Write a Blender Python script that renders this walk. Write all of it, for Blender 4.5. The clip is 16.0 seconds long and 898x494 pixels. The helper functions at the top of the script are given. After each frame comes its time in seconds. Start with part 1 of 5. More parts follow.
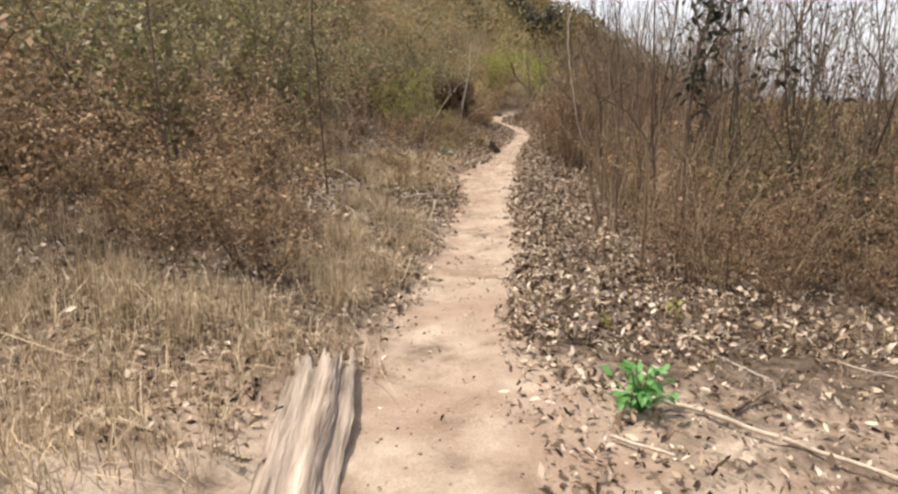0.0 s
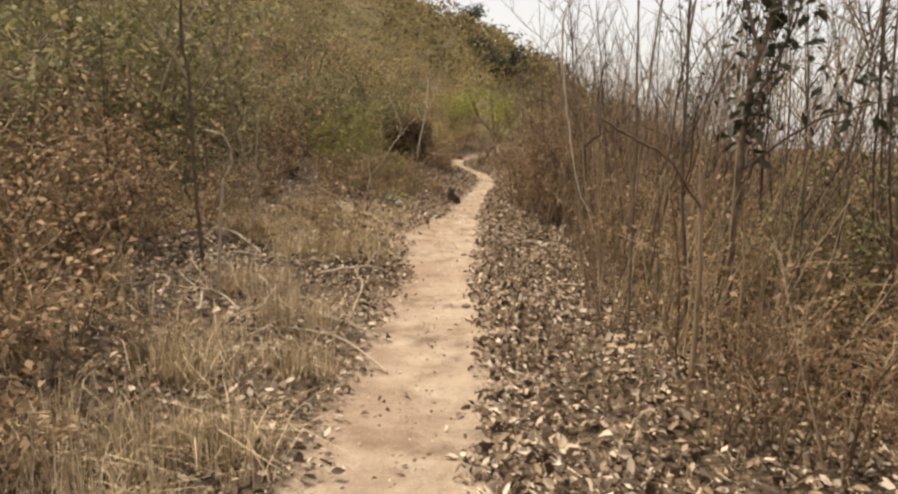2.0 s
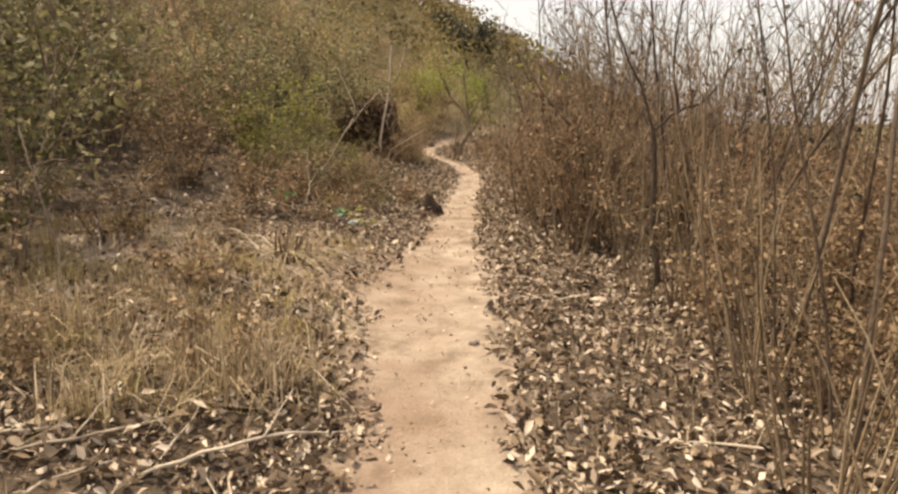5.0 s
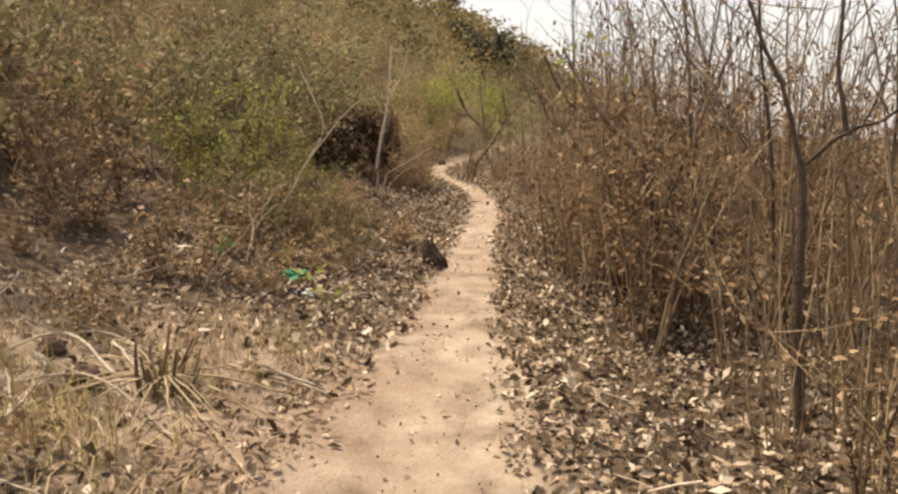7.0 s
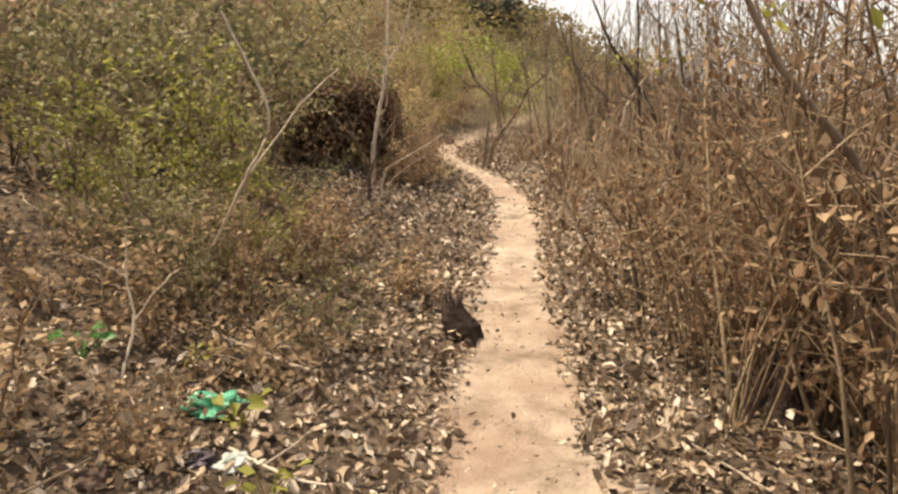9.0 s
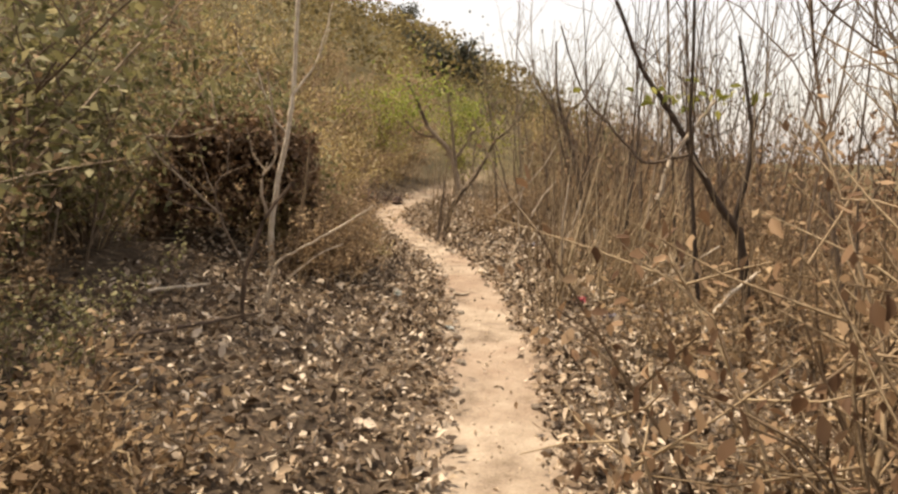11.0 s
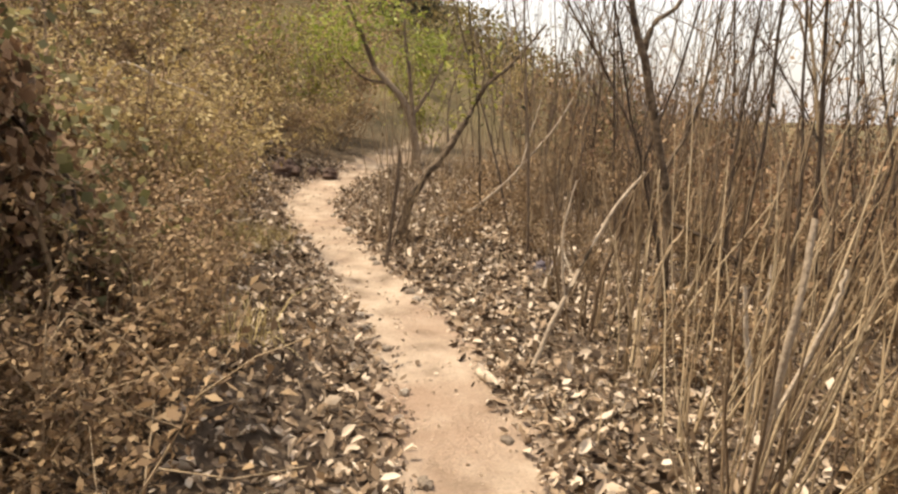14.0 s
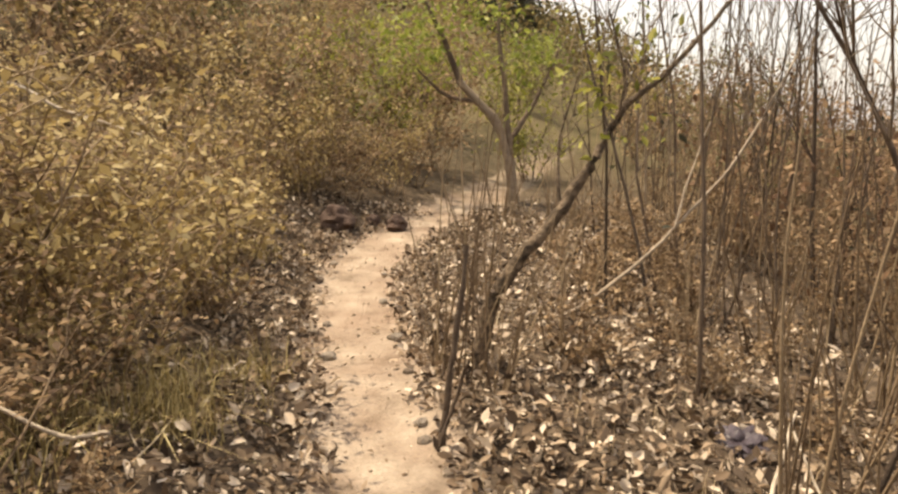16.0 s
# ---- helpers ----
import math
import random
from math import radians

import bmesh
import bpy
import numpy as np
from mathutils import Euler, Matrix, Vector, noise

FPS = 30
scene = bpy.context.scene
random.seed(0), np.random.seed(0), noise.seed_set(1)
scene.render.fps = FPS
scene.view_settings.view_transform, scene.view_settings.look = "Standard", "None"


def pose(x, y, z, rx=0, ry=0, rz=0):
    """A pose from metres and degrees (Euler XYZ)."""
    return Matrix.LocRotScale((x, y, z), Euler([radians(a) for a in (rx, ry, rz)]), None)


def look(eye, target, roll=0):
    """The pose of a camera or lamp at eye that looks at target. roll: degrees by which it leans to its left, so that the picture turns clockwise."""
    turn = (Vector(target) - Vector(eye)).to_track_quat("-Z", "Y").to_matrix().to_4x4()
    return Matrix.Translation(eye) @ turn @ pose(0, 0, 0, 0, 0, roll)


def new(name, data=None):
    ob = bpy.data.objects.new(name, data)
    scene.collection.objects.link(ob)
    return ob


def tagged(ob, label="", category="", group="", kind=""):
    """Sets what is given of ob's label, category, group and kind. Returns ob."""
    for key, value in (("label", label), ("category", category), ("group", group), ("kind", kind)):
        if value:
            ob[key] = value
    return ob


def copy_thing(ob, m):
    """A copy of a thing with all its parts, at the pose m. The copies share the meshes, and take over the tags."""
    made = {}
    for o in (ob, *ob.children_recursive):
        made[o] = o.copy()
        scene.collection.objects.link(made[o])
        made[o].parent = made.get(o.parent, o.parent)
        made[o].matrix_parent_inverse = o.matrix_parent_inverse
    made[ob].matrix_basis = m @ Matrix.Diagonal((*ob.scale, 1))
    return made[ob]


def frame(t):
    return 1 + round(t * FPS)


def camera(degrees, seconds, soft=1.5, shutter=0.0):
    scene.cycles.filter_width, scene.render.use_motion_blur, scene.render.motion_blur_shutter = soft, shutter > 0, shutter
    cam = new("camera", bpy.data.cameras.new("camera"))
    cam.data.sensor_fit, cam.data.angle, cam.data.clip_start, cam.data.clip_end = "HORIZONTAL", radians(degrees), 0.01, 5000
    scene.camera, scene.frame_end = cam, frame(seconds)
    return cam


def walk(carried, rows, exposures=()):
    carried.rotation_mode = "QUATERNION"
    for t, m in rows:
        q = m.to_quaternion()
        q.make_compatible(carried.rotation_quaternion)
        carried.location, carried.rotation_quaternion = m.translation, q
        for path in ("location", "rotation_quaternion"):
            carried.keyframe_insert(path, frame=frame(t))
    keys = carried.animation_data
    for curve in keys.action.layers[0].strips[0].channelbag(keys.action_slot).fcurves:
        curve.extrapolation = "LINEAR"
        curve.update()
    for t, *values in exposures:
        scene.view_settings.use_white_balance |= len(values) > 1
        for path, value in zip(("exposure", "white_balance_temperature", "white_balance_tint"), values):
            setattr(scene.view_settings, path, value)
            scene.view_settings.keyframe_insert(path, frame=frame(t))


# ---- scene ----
# the camera and its walk
cam = camera(66.1, 16.0, soft=2.5)
PATH = [
    (0, 0.118, 2.330, 1.748, 77.50, -0.00, -0.50),
    (0.5, 0.118, 2.990, 1.725, 76.91, 0.16, -2.36),
    (1, 0.153, 3.627, 1.781, 80.65, -0.51, -6.00),
    (1.5, 0.316, 4.324, 1.721, 81.39, -3.94, -3.13),
    (2, 0.374, 5.048, 1.691, 80.91, -1.27, -3.52),
    (2.5, 0.346, 5.753, 1.707, 78.63, -0.86, -4.61),
    (3, 0.351, 6.396, 1.743, 80.22, 0.11, -3.77),
    (3.5, 0.312, 7.106, 1.699, 82.02, -0.40, -3.78),
    (4, 0.335, 7.790, 1.677, 81.27, 0.04, -7.42),
    (6.5, 0.749, 10.877, 1.747, 78.60, 0.45, -4.89),
    (7, 0.834, 11.572, 1.760, 80.60, -0.12, -5.20),
    (7.5, 0.804, 12.268, 1.765, 79.41, 0.47, -1.95),
    (8, 0.831, 12.916, 1.783, 78.70, -0.39, -5.05),
    (8.5, 0.869, 13.584, 1.834, 79.00, 0.82, -2.83),
    (9, 0.874, 14.259, 1.890, 78.10, 0.71, -5.14),
    (9.5, 1.052, 14.885, 1.844, 82.71, -0.64, -6.42),
    (12, 1.382, 19.180, 1.925, 80.71, -0.37, -9.78),
    (12.5, 1.478, 19.870, 1.908, 78.80, 0.13, -6.21),
    (13, 1.528, 20.509, 1.935, 78.51, -1.62, -9.36),
    (13.5, 1.726, 21.127, 1.915, 78.21, -1.94, -15.50),
    (14, 1.930, 21.836, 1.909, 78.55, -1.69, -12.80),
    (14.5, 2.103, 22.580, 1.946, 77.57, -0.56, -13.90),
    (15, 2.333, 23.262, 1.944, 82.10, -3.21, -9.80),
    (15.5, 2.425, 23.920, 1.973, 80.50, -3.46, -2.87),
    (16, 2.495, 24.537, 2.027, 79.61, -0.57, -4.37),
]
walk(cam, [(r[0], pose(*r[1:])) for r in PATH],
     [(0.0, 0.58, 6900, 12), (1.5, 0.37, 7500, 11), (2.5, 0.42, 8000, 11), (4.0, 0.5, 8000, 11), (7.0, 0.52, 8000, 11), (9.5, 0.77, 8000, 11), (12.5, 0.43, 8200, 12), (13.5, 0.75, 7900, 11), (15.5, 0.44, 8200, 11), (16.0, 0.66, 8300, 11)])

# world, sun
SUN_EL, SUN_AZ = 66.0, 66.0      # height; turned to the walker's left from straight ahead
world = bpy.data.worlds.new("world")
scene.world = world
world.use_nodes = True
wn, wl = world.node_tree.nodes, world.node_tree.links
wn.clear()
sky = wn.new("ShaderNodeTexSky")
sky.sky_type = "NISHITA"
sky.sun_disc = False
sky.sun_elevation, sky.sun_rotation = radians(SUN_EL), radians(-SUN_AZ)
sky.air_density, sky.dust_density, sky.ozone_density = 1.0, 3.5, 1.0
wb = wn.new("ShaderNodeBackground")
wb.inputs["Strength"].default_value = 0.15
wo = wn.new("ShaderNodeOutputWorld")
veil = wn.new("ShaderNodeMix")
veil.data_type = "RGBA"
veil.inputs[0].default_value = 0.55
veil.inputs[7].default_value = (5.7, 5.8, 6.3, 1)
wl.new(sky.outputs[0], veil.inputs[6])
wl.new(veil.outputs[2], wb.inputs[0])
wl.new(wb.outputs[0], wo.inputs[0])
sun = new("sun", bpy.data.lights.new("sun", "SUN"))
sun.data.energy, sun.data.angle, sun.data.color = 3.9, radians(0.6), (1.0, 0.94, 0.84)
ce = math.cos(radians(SUN_EL))
to_sun = Vector((-math.sin(radians(SUN_AZ)) * ce, math.cos(radians(SUN_AZ)) * ce, math.sin(radians(SUN_EL))))
sun.matrix_world = look(to_sun * 50, (0, 0, 0))

rng = np.random.default_rng(7)


# ---------------------------------------------------------------- materials
def material(name, stops, rough=0.85, scale=6.0, detail=5.0, per=None, spread=0.5, bump=0.0, bump_scale=40.0, through_light=0.0, metal=0.0, spec=0.3, along=1.0):
    """A two-scale noise material over a ramp of colours; per: 'island' or 'object' shifts the ramp piece by piece."""
    m = bpy.data.materials.new(name)
    m.use_nodes = True
    n, l = m.node_tree.nodes, m.node_tree.links
    b = n["Principled BSDF"]
    tc = n.new("ShaderNodeTexCoord")
    grain = n.new("ShaderNodeMapping")
    grain.inputs["Scale"].default_value = (1, 1, along)
    l.new(tc.outputs["Object"], grain.inputs["Vector"])
    a = n.new("ShaderNodeTexNoise")
    a.inputs["Scale"].default_value, a.inputs["Detail"].default_value = scale, detail
    l.new(grain.outputs[0], a.inputs["Vector"])
    value = a.outputs["Fac"]
    if per:
        g = n.new("ShaderNodeNewGeometry") if per == "island" else n.new("ShaderNodeObjectInfo")
        rnd = g.outputs["Random Per Island"] if per == "island" else g.outputs["Random"]
        mx = n.new("ShaderNodeMix")
        mx.inputs[0].default_value = spread
        l.new(value, mx.inputs[2])
        l.new(rnd, mx.inputs[3])
        value = mx.outputs[0]
    ramp = n.new("ShaderNodeValToRGB")
    el = ramp.color_ramp.elements
    for k, (p, c) in enumerate(stops):
        e = el[k] if k < 2 else el.new(p)
        e.position, e.color = p, (*c, 1)
    l.new(value, ramp.inputs[0])
    l.new(ramp.outputs[0], b.inputs["Base Color"])
    b.inputs["Roughness"].default_value = rough
    b.inputs["Metallic"].default_value = metal
    b.inputs["Specular IOR Level"].default_value = spec
    if bump:
        f = n.new("ShaderNodeTexNoise")
        f.inputs["Scale"].default_value, f.inputs["Detail"].default_value = bump_scale, 6
        l.new(grain.outputs[0], f.inputs["Vector"])
        bp = n.new("ShaderNodeBump")
        bp.inputs["Strength"].default_value, bp.inputs["Distance"].default_value = bump, 0.02
        l.new(f.outputs["Fac"], bp.inputs["Height"])
        l.new(bp.outputs[0], b.inputs["Normal"])
    if through_light:
        t = n.new("ShaderNodeBsdfTranslucent")
        l.new(ramp.outputs[0], t.inputs["Color"])
        s = n.new("ShaderNodeMixShader")
        s.inputs[0].default_value = through_light
        l.new(b.outputs[0], s.inputs[1])
        l.new(t.outputs[0], s.inputs[2])
        l.new(s.outputs[0], n["Material Output"].inputs[0])
    return m


M_LITTER = material("dry_leaf_litter", [(0.2, (0.06, 0.04, 0.027)), (0.42, (0.195, 0.134, 0.086)), (0.6, (0.385, 0.288, 0.2)), (0.86, (0.66, 0.56, 0.45))], 0.75, 9, per="island", spread=0.8, through_light=0.15)
M_LEAF_BROWN = material("dead_leaf", [(0.2, (0.12, 0.075, 0.045)), (0.5, (0.26, 0.172, 0.1)), (0.8, (0.46, 0.33, 0.2))], 0.75, 7, per="island", spread=0.7, through_light=0.35)
M_LEAF_RUST = material("rust_leaf", [(0.2, (0.11, 0.06, 0.035)), (0.5, (0.24, 0.145, 0.085)), (0.8, (0.42, 0.29, 0.18))], 0.75, 7, per="island", spread=0.7, through_light=0.35)
M_LEAF_OLIVE = material("olive_leaf", [(0.2, (0.095, 0.092, 0.04)), (0.5, (0.19, 0.175, 0.08)), (0.75, (0.28, 0.25, 0.12)), (0.9, (0.42, 0.37, 0.22))], 0.6, 7, per="island", spread=0.75, through_light=0.4)
M_LEAF_OCHRE = material("ochre_leaf", [(0.2, (0.19, 0.13, 0.055)), (0.5, (0.36, 0.27, 0.12)), (0.75, (0.49, 0.385, 0.19)), (0.9, (0.62, 0.52, 0.3))], 0.65, 7, per="island", spread=0.75, through_light=0.4)
M_LEAF_YELLOW = material("yellow_green_leaf", [(0.2, (0.13, 0.14, 0.03)), (0.5, (0.24, 0.24, 0.05)), (0.8, (0.4, 0.38, 0.1))], 0.6, 7, per="island", spread=0.7, through_light=0.35)
M_LEAF_FRESH = material("fresh_leaf", [(0.2, (0.15, 0.19, 0.035)), (0.5, (0.27, 0.31, 0.065)), (0.8, (0.42, 0.44, 0.13))], 0.5, 7, per="island", spread=0.6, through_light=0.4)
M_LEAF_GREEN = material("green_leaf", [(0.2, (0.04, 0.12, 0.03)), (0.5, (0.08, 0.24, 0.06)), (0.8, (0.2, 0.42, 0.14))], 0.45, 12, per="island", spread=0.6, through_light=0.35)
M_LEAF_DARK = material("dark_leaf", [(0.2, (0.03, 0.032, 0.022)), (0.5, (0.06, 0.06, 0.04)), (0.8, (0.1, 0.1, 0.06))], 0.6, 7, per="island", spread=0.6, through_light=0.2)
# dead-leaf brown taken darker: the shade inside the hollow is in this colour
M_LEAF_HOLLOW_SHADE = material("hollow_shade_leaf", [(0.2, (0.06, 0.037, 0.024)), (0.5, (0.135, 0.086, 0.057)), (0.8, (0.23, 0.155, 0.1))], 0.75, 7, per="island", spread=0.6, through_light=0.2)
M_STRAW = material("dry_grass", [(0.2, (0.2, 0.14, 0.085)), (0.5, (0.4, 0.305, 0.19)), (0.8, (0.6, 0.49, 0.34))], 0.75, 5, per="island", spread=0.7, through_light=0.2)
M_STRAW_GREEN = material("greenish_dry_grass", [(0.2, (0.2, 0.15, 0.06)), (0.5, (0.36, 0.28, 0.12)), (0.8, (0.55, 0.45, 0.24))], 0.75, 5, per="island", spread=0.7, through_light=0.2)
M_BARK = material("grey_brown_bark", [(0.3, (0.09, 0.062, 0.045)), (0.5, (0.17, 0.125, 0.09)), (0.75, (0.3, 0.235, 0.17))], 0.9, 14, per="object", spread=0.4, bump=0.6, bump_scale=60)
M_BARK_DARK = material("dark_bark", [(0.3, (0.045, 0.032, 0.024)), (0.55, (0.09, 0.065, 0.048)), (0.8, (0.16, 0.12, 0.09))], 0.9, 14, per="object", spread=0.35, bump=0.7, bump_scale=50)
M_BARK_ROUGH = material("rough_brown_bark", [(0.3, (0.035, 0.025, 0.018)), (0.48, (0.11, 0.08, 0.055)), (0.7, (0.24, 0.18, 0.125))], 0.95, 22, bump=1.0, bump_scale=45)
M_CANE = material("tan_cane_bark", [(0.3, (0.13, 0.088, 0.055)), (0.5, (0.22, 0.155, 0.095)), (0.75, (0.37, 0.28, 0.18))], 0.8, 10, per="object", spread=0.55, bump=0.4, bump_scale=60)
M_CANE_PALE = material("pale_tan_cane", [(0.3, (0.17, 0.12, 0.07)), (0.5, (0.3, 0.22, 0.135)), (0.75, (0.48, 0.38, 0.25))], 0.8, 10, per="object", spread=0.55, bump=0.4, bump_scale=60)
M_PALE = material("bleached_wood", [(0.3, (0.3, 0.24, 0.18)), (0.55, (0.48, 0.4, 0.31)), (0.8, (0.66, 0.58, 0.47))], 0.85, 18, per="object", spread=0.3, bump=0.5, bump_scale=70)
# char of the trailside stump; also the painted shade of a hollow under stems
M_CHAR_AND_SHADE = material("char_and_hollow_shade", [(0.3, (0.018, 0.012, 0.01)), (0.55, (0.045, 0.029, 0.022)), (0.8, (0.11, 0.072, 0.05))], 0.9, 16, bump=0.9, bump_scale=35)
M_STONE = material("grey_stone", [(0.3, (0.16, 0.12, 0.09)), (0.55, (0.3, 0.25, 0.2)), (0.8, (0.45, 0.4, 0.34))], 0.85, 16, per="object", spread=0.4, bump=0.6, bump_scale=50)
M_HILL = material("far_foliage", [(0.3, (0.065, 0.052, 0.025)), (0.44, (0.15, 0.116, 0.05)), (0.56, (0.22, 0.165, 0.08)), (0.72, (0.27, 0.225, 0.09))], 0.8, 0.3, 3, per="island", spread=0.35, through_light=0.35)


def ground_material():
    """Bare trodden earth where the mask 'trodden' is high, leafy brown soil elsewhere."""
    m = bpy.data.materials.new("earth")
    m.use_nodes = True
    n, l = m.node_tree.nodes, m.node_tree.links
    b = n["Principled BSDF"]
    tc = n.new("ShaderNodeTexCoord")

    def noise_node(scale, detail=6, rough=0.6):
        a = n.new("ShaderNodeTexNoise")
        a.inputs["Scale"].default_value, a.inputs["Detail"].default_value, a.inputs["Roughness"].default_value = scale, detail, rough
        l.new(tc.outputs["Object"], a.inputs["Vector"])
        return a.outputs["Fac"]

    def ramp_node(value, stops):
        r = n.new("ShaderNodeValToRGB")
        for k, (p, c) in enumerate(stops):
            e = r.color_ramp.elements[k] if k < 2 else r.color_ramp.elements.new(p)
            e.position, e.color = p, (*c, 1)
        l.new(value, r.inputs[0])
        return r.outputs[0]

    dirt = ramp_node(noise_node(3.5), [(0.3, (0.17, 0.125, 0.09)), (0.48, (0.35, 0.275, 0.21)), (0.66, (0.47, 0.385, 0.3))])
    red = ramp_node(noise_node(1.1, 3), [(0.42, (0, 0, 0)), (0.66, (0.75, 0.75, 0.75))])
    ruddy = n.new("ShaderNodeMix")
    ruddy.data_type = "RGBA"
    l.new(red, ruddy.inputs[0])
    l.new(dirt, ruddy.inputs[6])
    ruddy.inputs[7].default_value = (0.29, 0.2, 0.145, 1)
    dirt = ruddy.outputs[2]
    grit = ramp_node(noise_node(70, 3), [(0.35, (0.72, 0.72, 0.72)), (0.6, (1, 1, 1))])
    mul = n.new("ShaderNodeMix")
    mul.data_type, mul.blend_type = "RGBA", "MULTIPLY"
    mul.inputs[0].default_value = 0.6
    l.new(dirt, mul.inputs[6])
    l.new(grit, mul.inputs[7])
    soil = ramp_node(noise_node(11), [(0.3, (0.042, 0.031, 0.023)), (0.5, (0.09, 0.066, 0.047)), (0.7, (0.19, 0.142, 0.1))])
    at = n.new("ShaderNodeAttribute")
    at.attribute_name = "trodden"
    add = n.new("ShaderNodeMath")
    add.operation = "MULTIPLY_ADD"
    l.new(noise_node(6.0, 8, 0.7), add.inputs[0])
    add.inputs[1].default_value = 1.15
    l.new(at.outputs["Fac"], add.inputs[2])
    half = n.new("ShaderNodeMath")
    half.operation = "MULTIPLY"
    half.inputs[1].default_value = 0.5
    l.new(add.outputs[0], half.inputs[0])
    mask = ramp_node(half.outputs[0], [(0.41, (0, 0, 0)), (0.55, (1, 1, 1))])
    mx = n.new("ShaderNodeMix")
    mx.data_type = "RGBA"
    l.new(mask, mx.inputs[0])
    l.new(soil, mx.inputs[6])
    l.new(mul.outputs[2], mx.inputs[7])
    green = ramp_node(noise_node(0.25), [(0.3, (0.07, 0.06, 0.028)), (0.55, (0.12, 0.095, 0.048)), (0.75, (0.16, 0.125, 0.07))])
    sc = n.new("ShaderNodeAttribute")
    sc.attribute_name = "scrub"
    my = n.new("ShaderNodeMix")
    my.data_type = "RGBA"
    l.new(sc.outputs["Fac"], my.inputs[0])
    l.new(mx.outputs[2], my.inputs[6])
    l.new(green, my.inputs[7])
    l.new(my.outputs[2], b.inputs["Base Color"])
    b.inputs["Roughness"].default_value = 0.95
    b.inputs["Specular IOR Level"].default_value = 0.15
    bp = n.new("ShaderNodeBump")
    bp.inputs["Strength"].default_value, bp.inputs["Distance"].default_value = 0.75, 0.035
    l.new(noise_node(24, 8, 0.65), bp.inputs["Height"])
    l.new(bp.outputs[0], b.inputs["Normal"])
    return m


M_EARTH = ground_material()

# ---------------------------------------------------------------- the lie of the land
TRAIL_Y = np.array([-6.0, 2.28, 5.28, 6.28, 8.28, 10.78, 12.1, 13.5, 15.0, 16.2, 17.4, 19.2, 21.46, 23.35, 25.35, 27.26, 28.27, 29.97, 31.17, 31.96, 32.84, 33.91, 35.88, 39.8, 50.0])
TRAIL_X = np.array([-0.4, -0.22, -0.04, 0.1, 0.4, 0.65, 0.74, 0.86, 0.98, 1.28, 1.5, 1.76, 2.25, 2.54, 2.7, 2.47, 2.31, 2.16, 2.22, 2.62, 3.11, 3.61, 4.54, 6.32, 9.0])
WIDE_Y = np.array([-6, 4.3, 5.8, 7.3, 11, 12.3, 13.5, 15, 16, 17, 22, 26, 30, 33, 36, 50])
WIDE = np.array([0.9, 0.75, 0.52, 0.38, 0.38, 0.36, 0.48, 0.52, 0.38, 0.28, 0.27, 0.24, 0.28, 0.36, 0.28, 0.3])
RIDGE_AZ = np.array([-180, -60, -36, -22, -16, -12, -10, -8, -4, 0, 12, 30, 90, 150, 180])
RISE_Y = np.array([-20, 9.5, 11.5, 13.5, 60])
RISE = np.array([0.535, 0.152, 0.2, 0.297, 1.32])
RIDGE_EL = np.array([0, 0, 0.2, 1.8, 3.8, 5.9, 7.1, 7.8, 8.8, 10.9, 14.5, 16.5, 18, 8, 0])


def smooth(a, b, v):
    v = np.clip((v - a) / (b - a), 0, 1)
    return v * v * (3 - 2 * v)


def trail_x(y):
    acc = 0
    for d in (-0.7, -0.35, 0, 0.35, 0.7):
        acc = acc + np.interp(y + d, TRAIL_Y, TRAIL_X)
    return acc / 5


def waves(x, y, s):
    return (np.sin(x * s * 1.3 + y * s * 0.7 + 1.1) + np.sin(-x * s * 0.8 + y * s * 1.7 + 2.3) + np.sin(x * s * 2.3 - y * s * 1.1 + 0.4)) / 3


def land(x, y):
    """Height of the ground."""
    x, y = np.asarray(x, float), np.asarray(y, float)
    dx = x - trail_x(np.clip(y, -6, 50))
    w = np.interp(y, WIDE_Y, WIDE)
    z = sum(np.interp(y + d, RISE_Y, RISE) for d in (-1.2, -0.6, 0, 0.6, 1.2)) / 5
    left = np.clip(-dx - w, 0, None)
    right = np.clip(dx - w, 0, None)
    near = np.exp(-np.clip(np.hypot(x - 1, y - 15) - 22, 0, None) / 20)
    z = z + near * (0.17 * np.minimum(left, 5) + 0.32 * np.clip(left - 5, 0, 8))
    z = z - 0.09 * np.minimum(right, 3) - 0.22 * np.clip(right - 3, 0, 60)
    off = np.clip((np.abs(dx) - w * 0.6) / 0.5, 0, 1)
    z = z + off * (0.035 * waves(x, y, 2.1) + 0.02 * waves(y, x, 6.3) + 0.05 * waves(x, y, 0.7)) + 0.012 * waves(x, y, 4.1) + 0.005 * waves(x, y, 11.0) + 0.003 * waves(y, x, 27.0) + 0.03 * off
    r = np.hypot(x - 1, y - 10)
    az = np.degrees(np.arctan2(-(x - 1), y - 10))
    el = np.interp(az, RIDGE_AZ, RIDGE_EL)
    hill = np.tan(np.radians(el)) * 95 * smooth(18, 100, r) * (1 - 0.5 * smooth(110, 260, r))
    z = z + hill + smooth(30, 90, r) * 1.0 * waves(x, y, 0.11)
    return z - 12 * smooth(60, 300, r) * (1 - smooth(0, 6, el))


def pale_patch(x, y):
    """Bare pale ground beside the trail."""
    return np.exp(-((x + 1.1) ** 2 / 2.4 + (y - 15.0) ** 2 / 1.5))


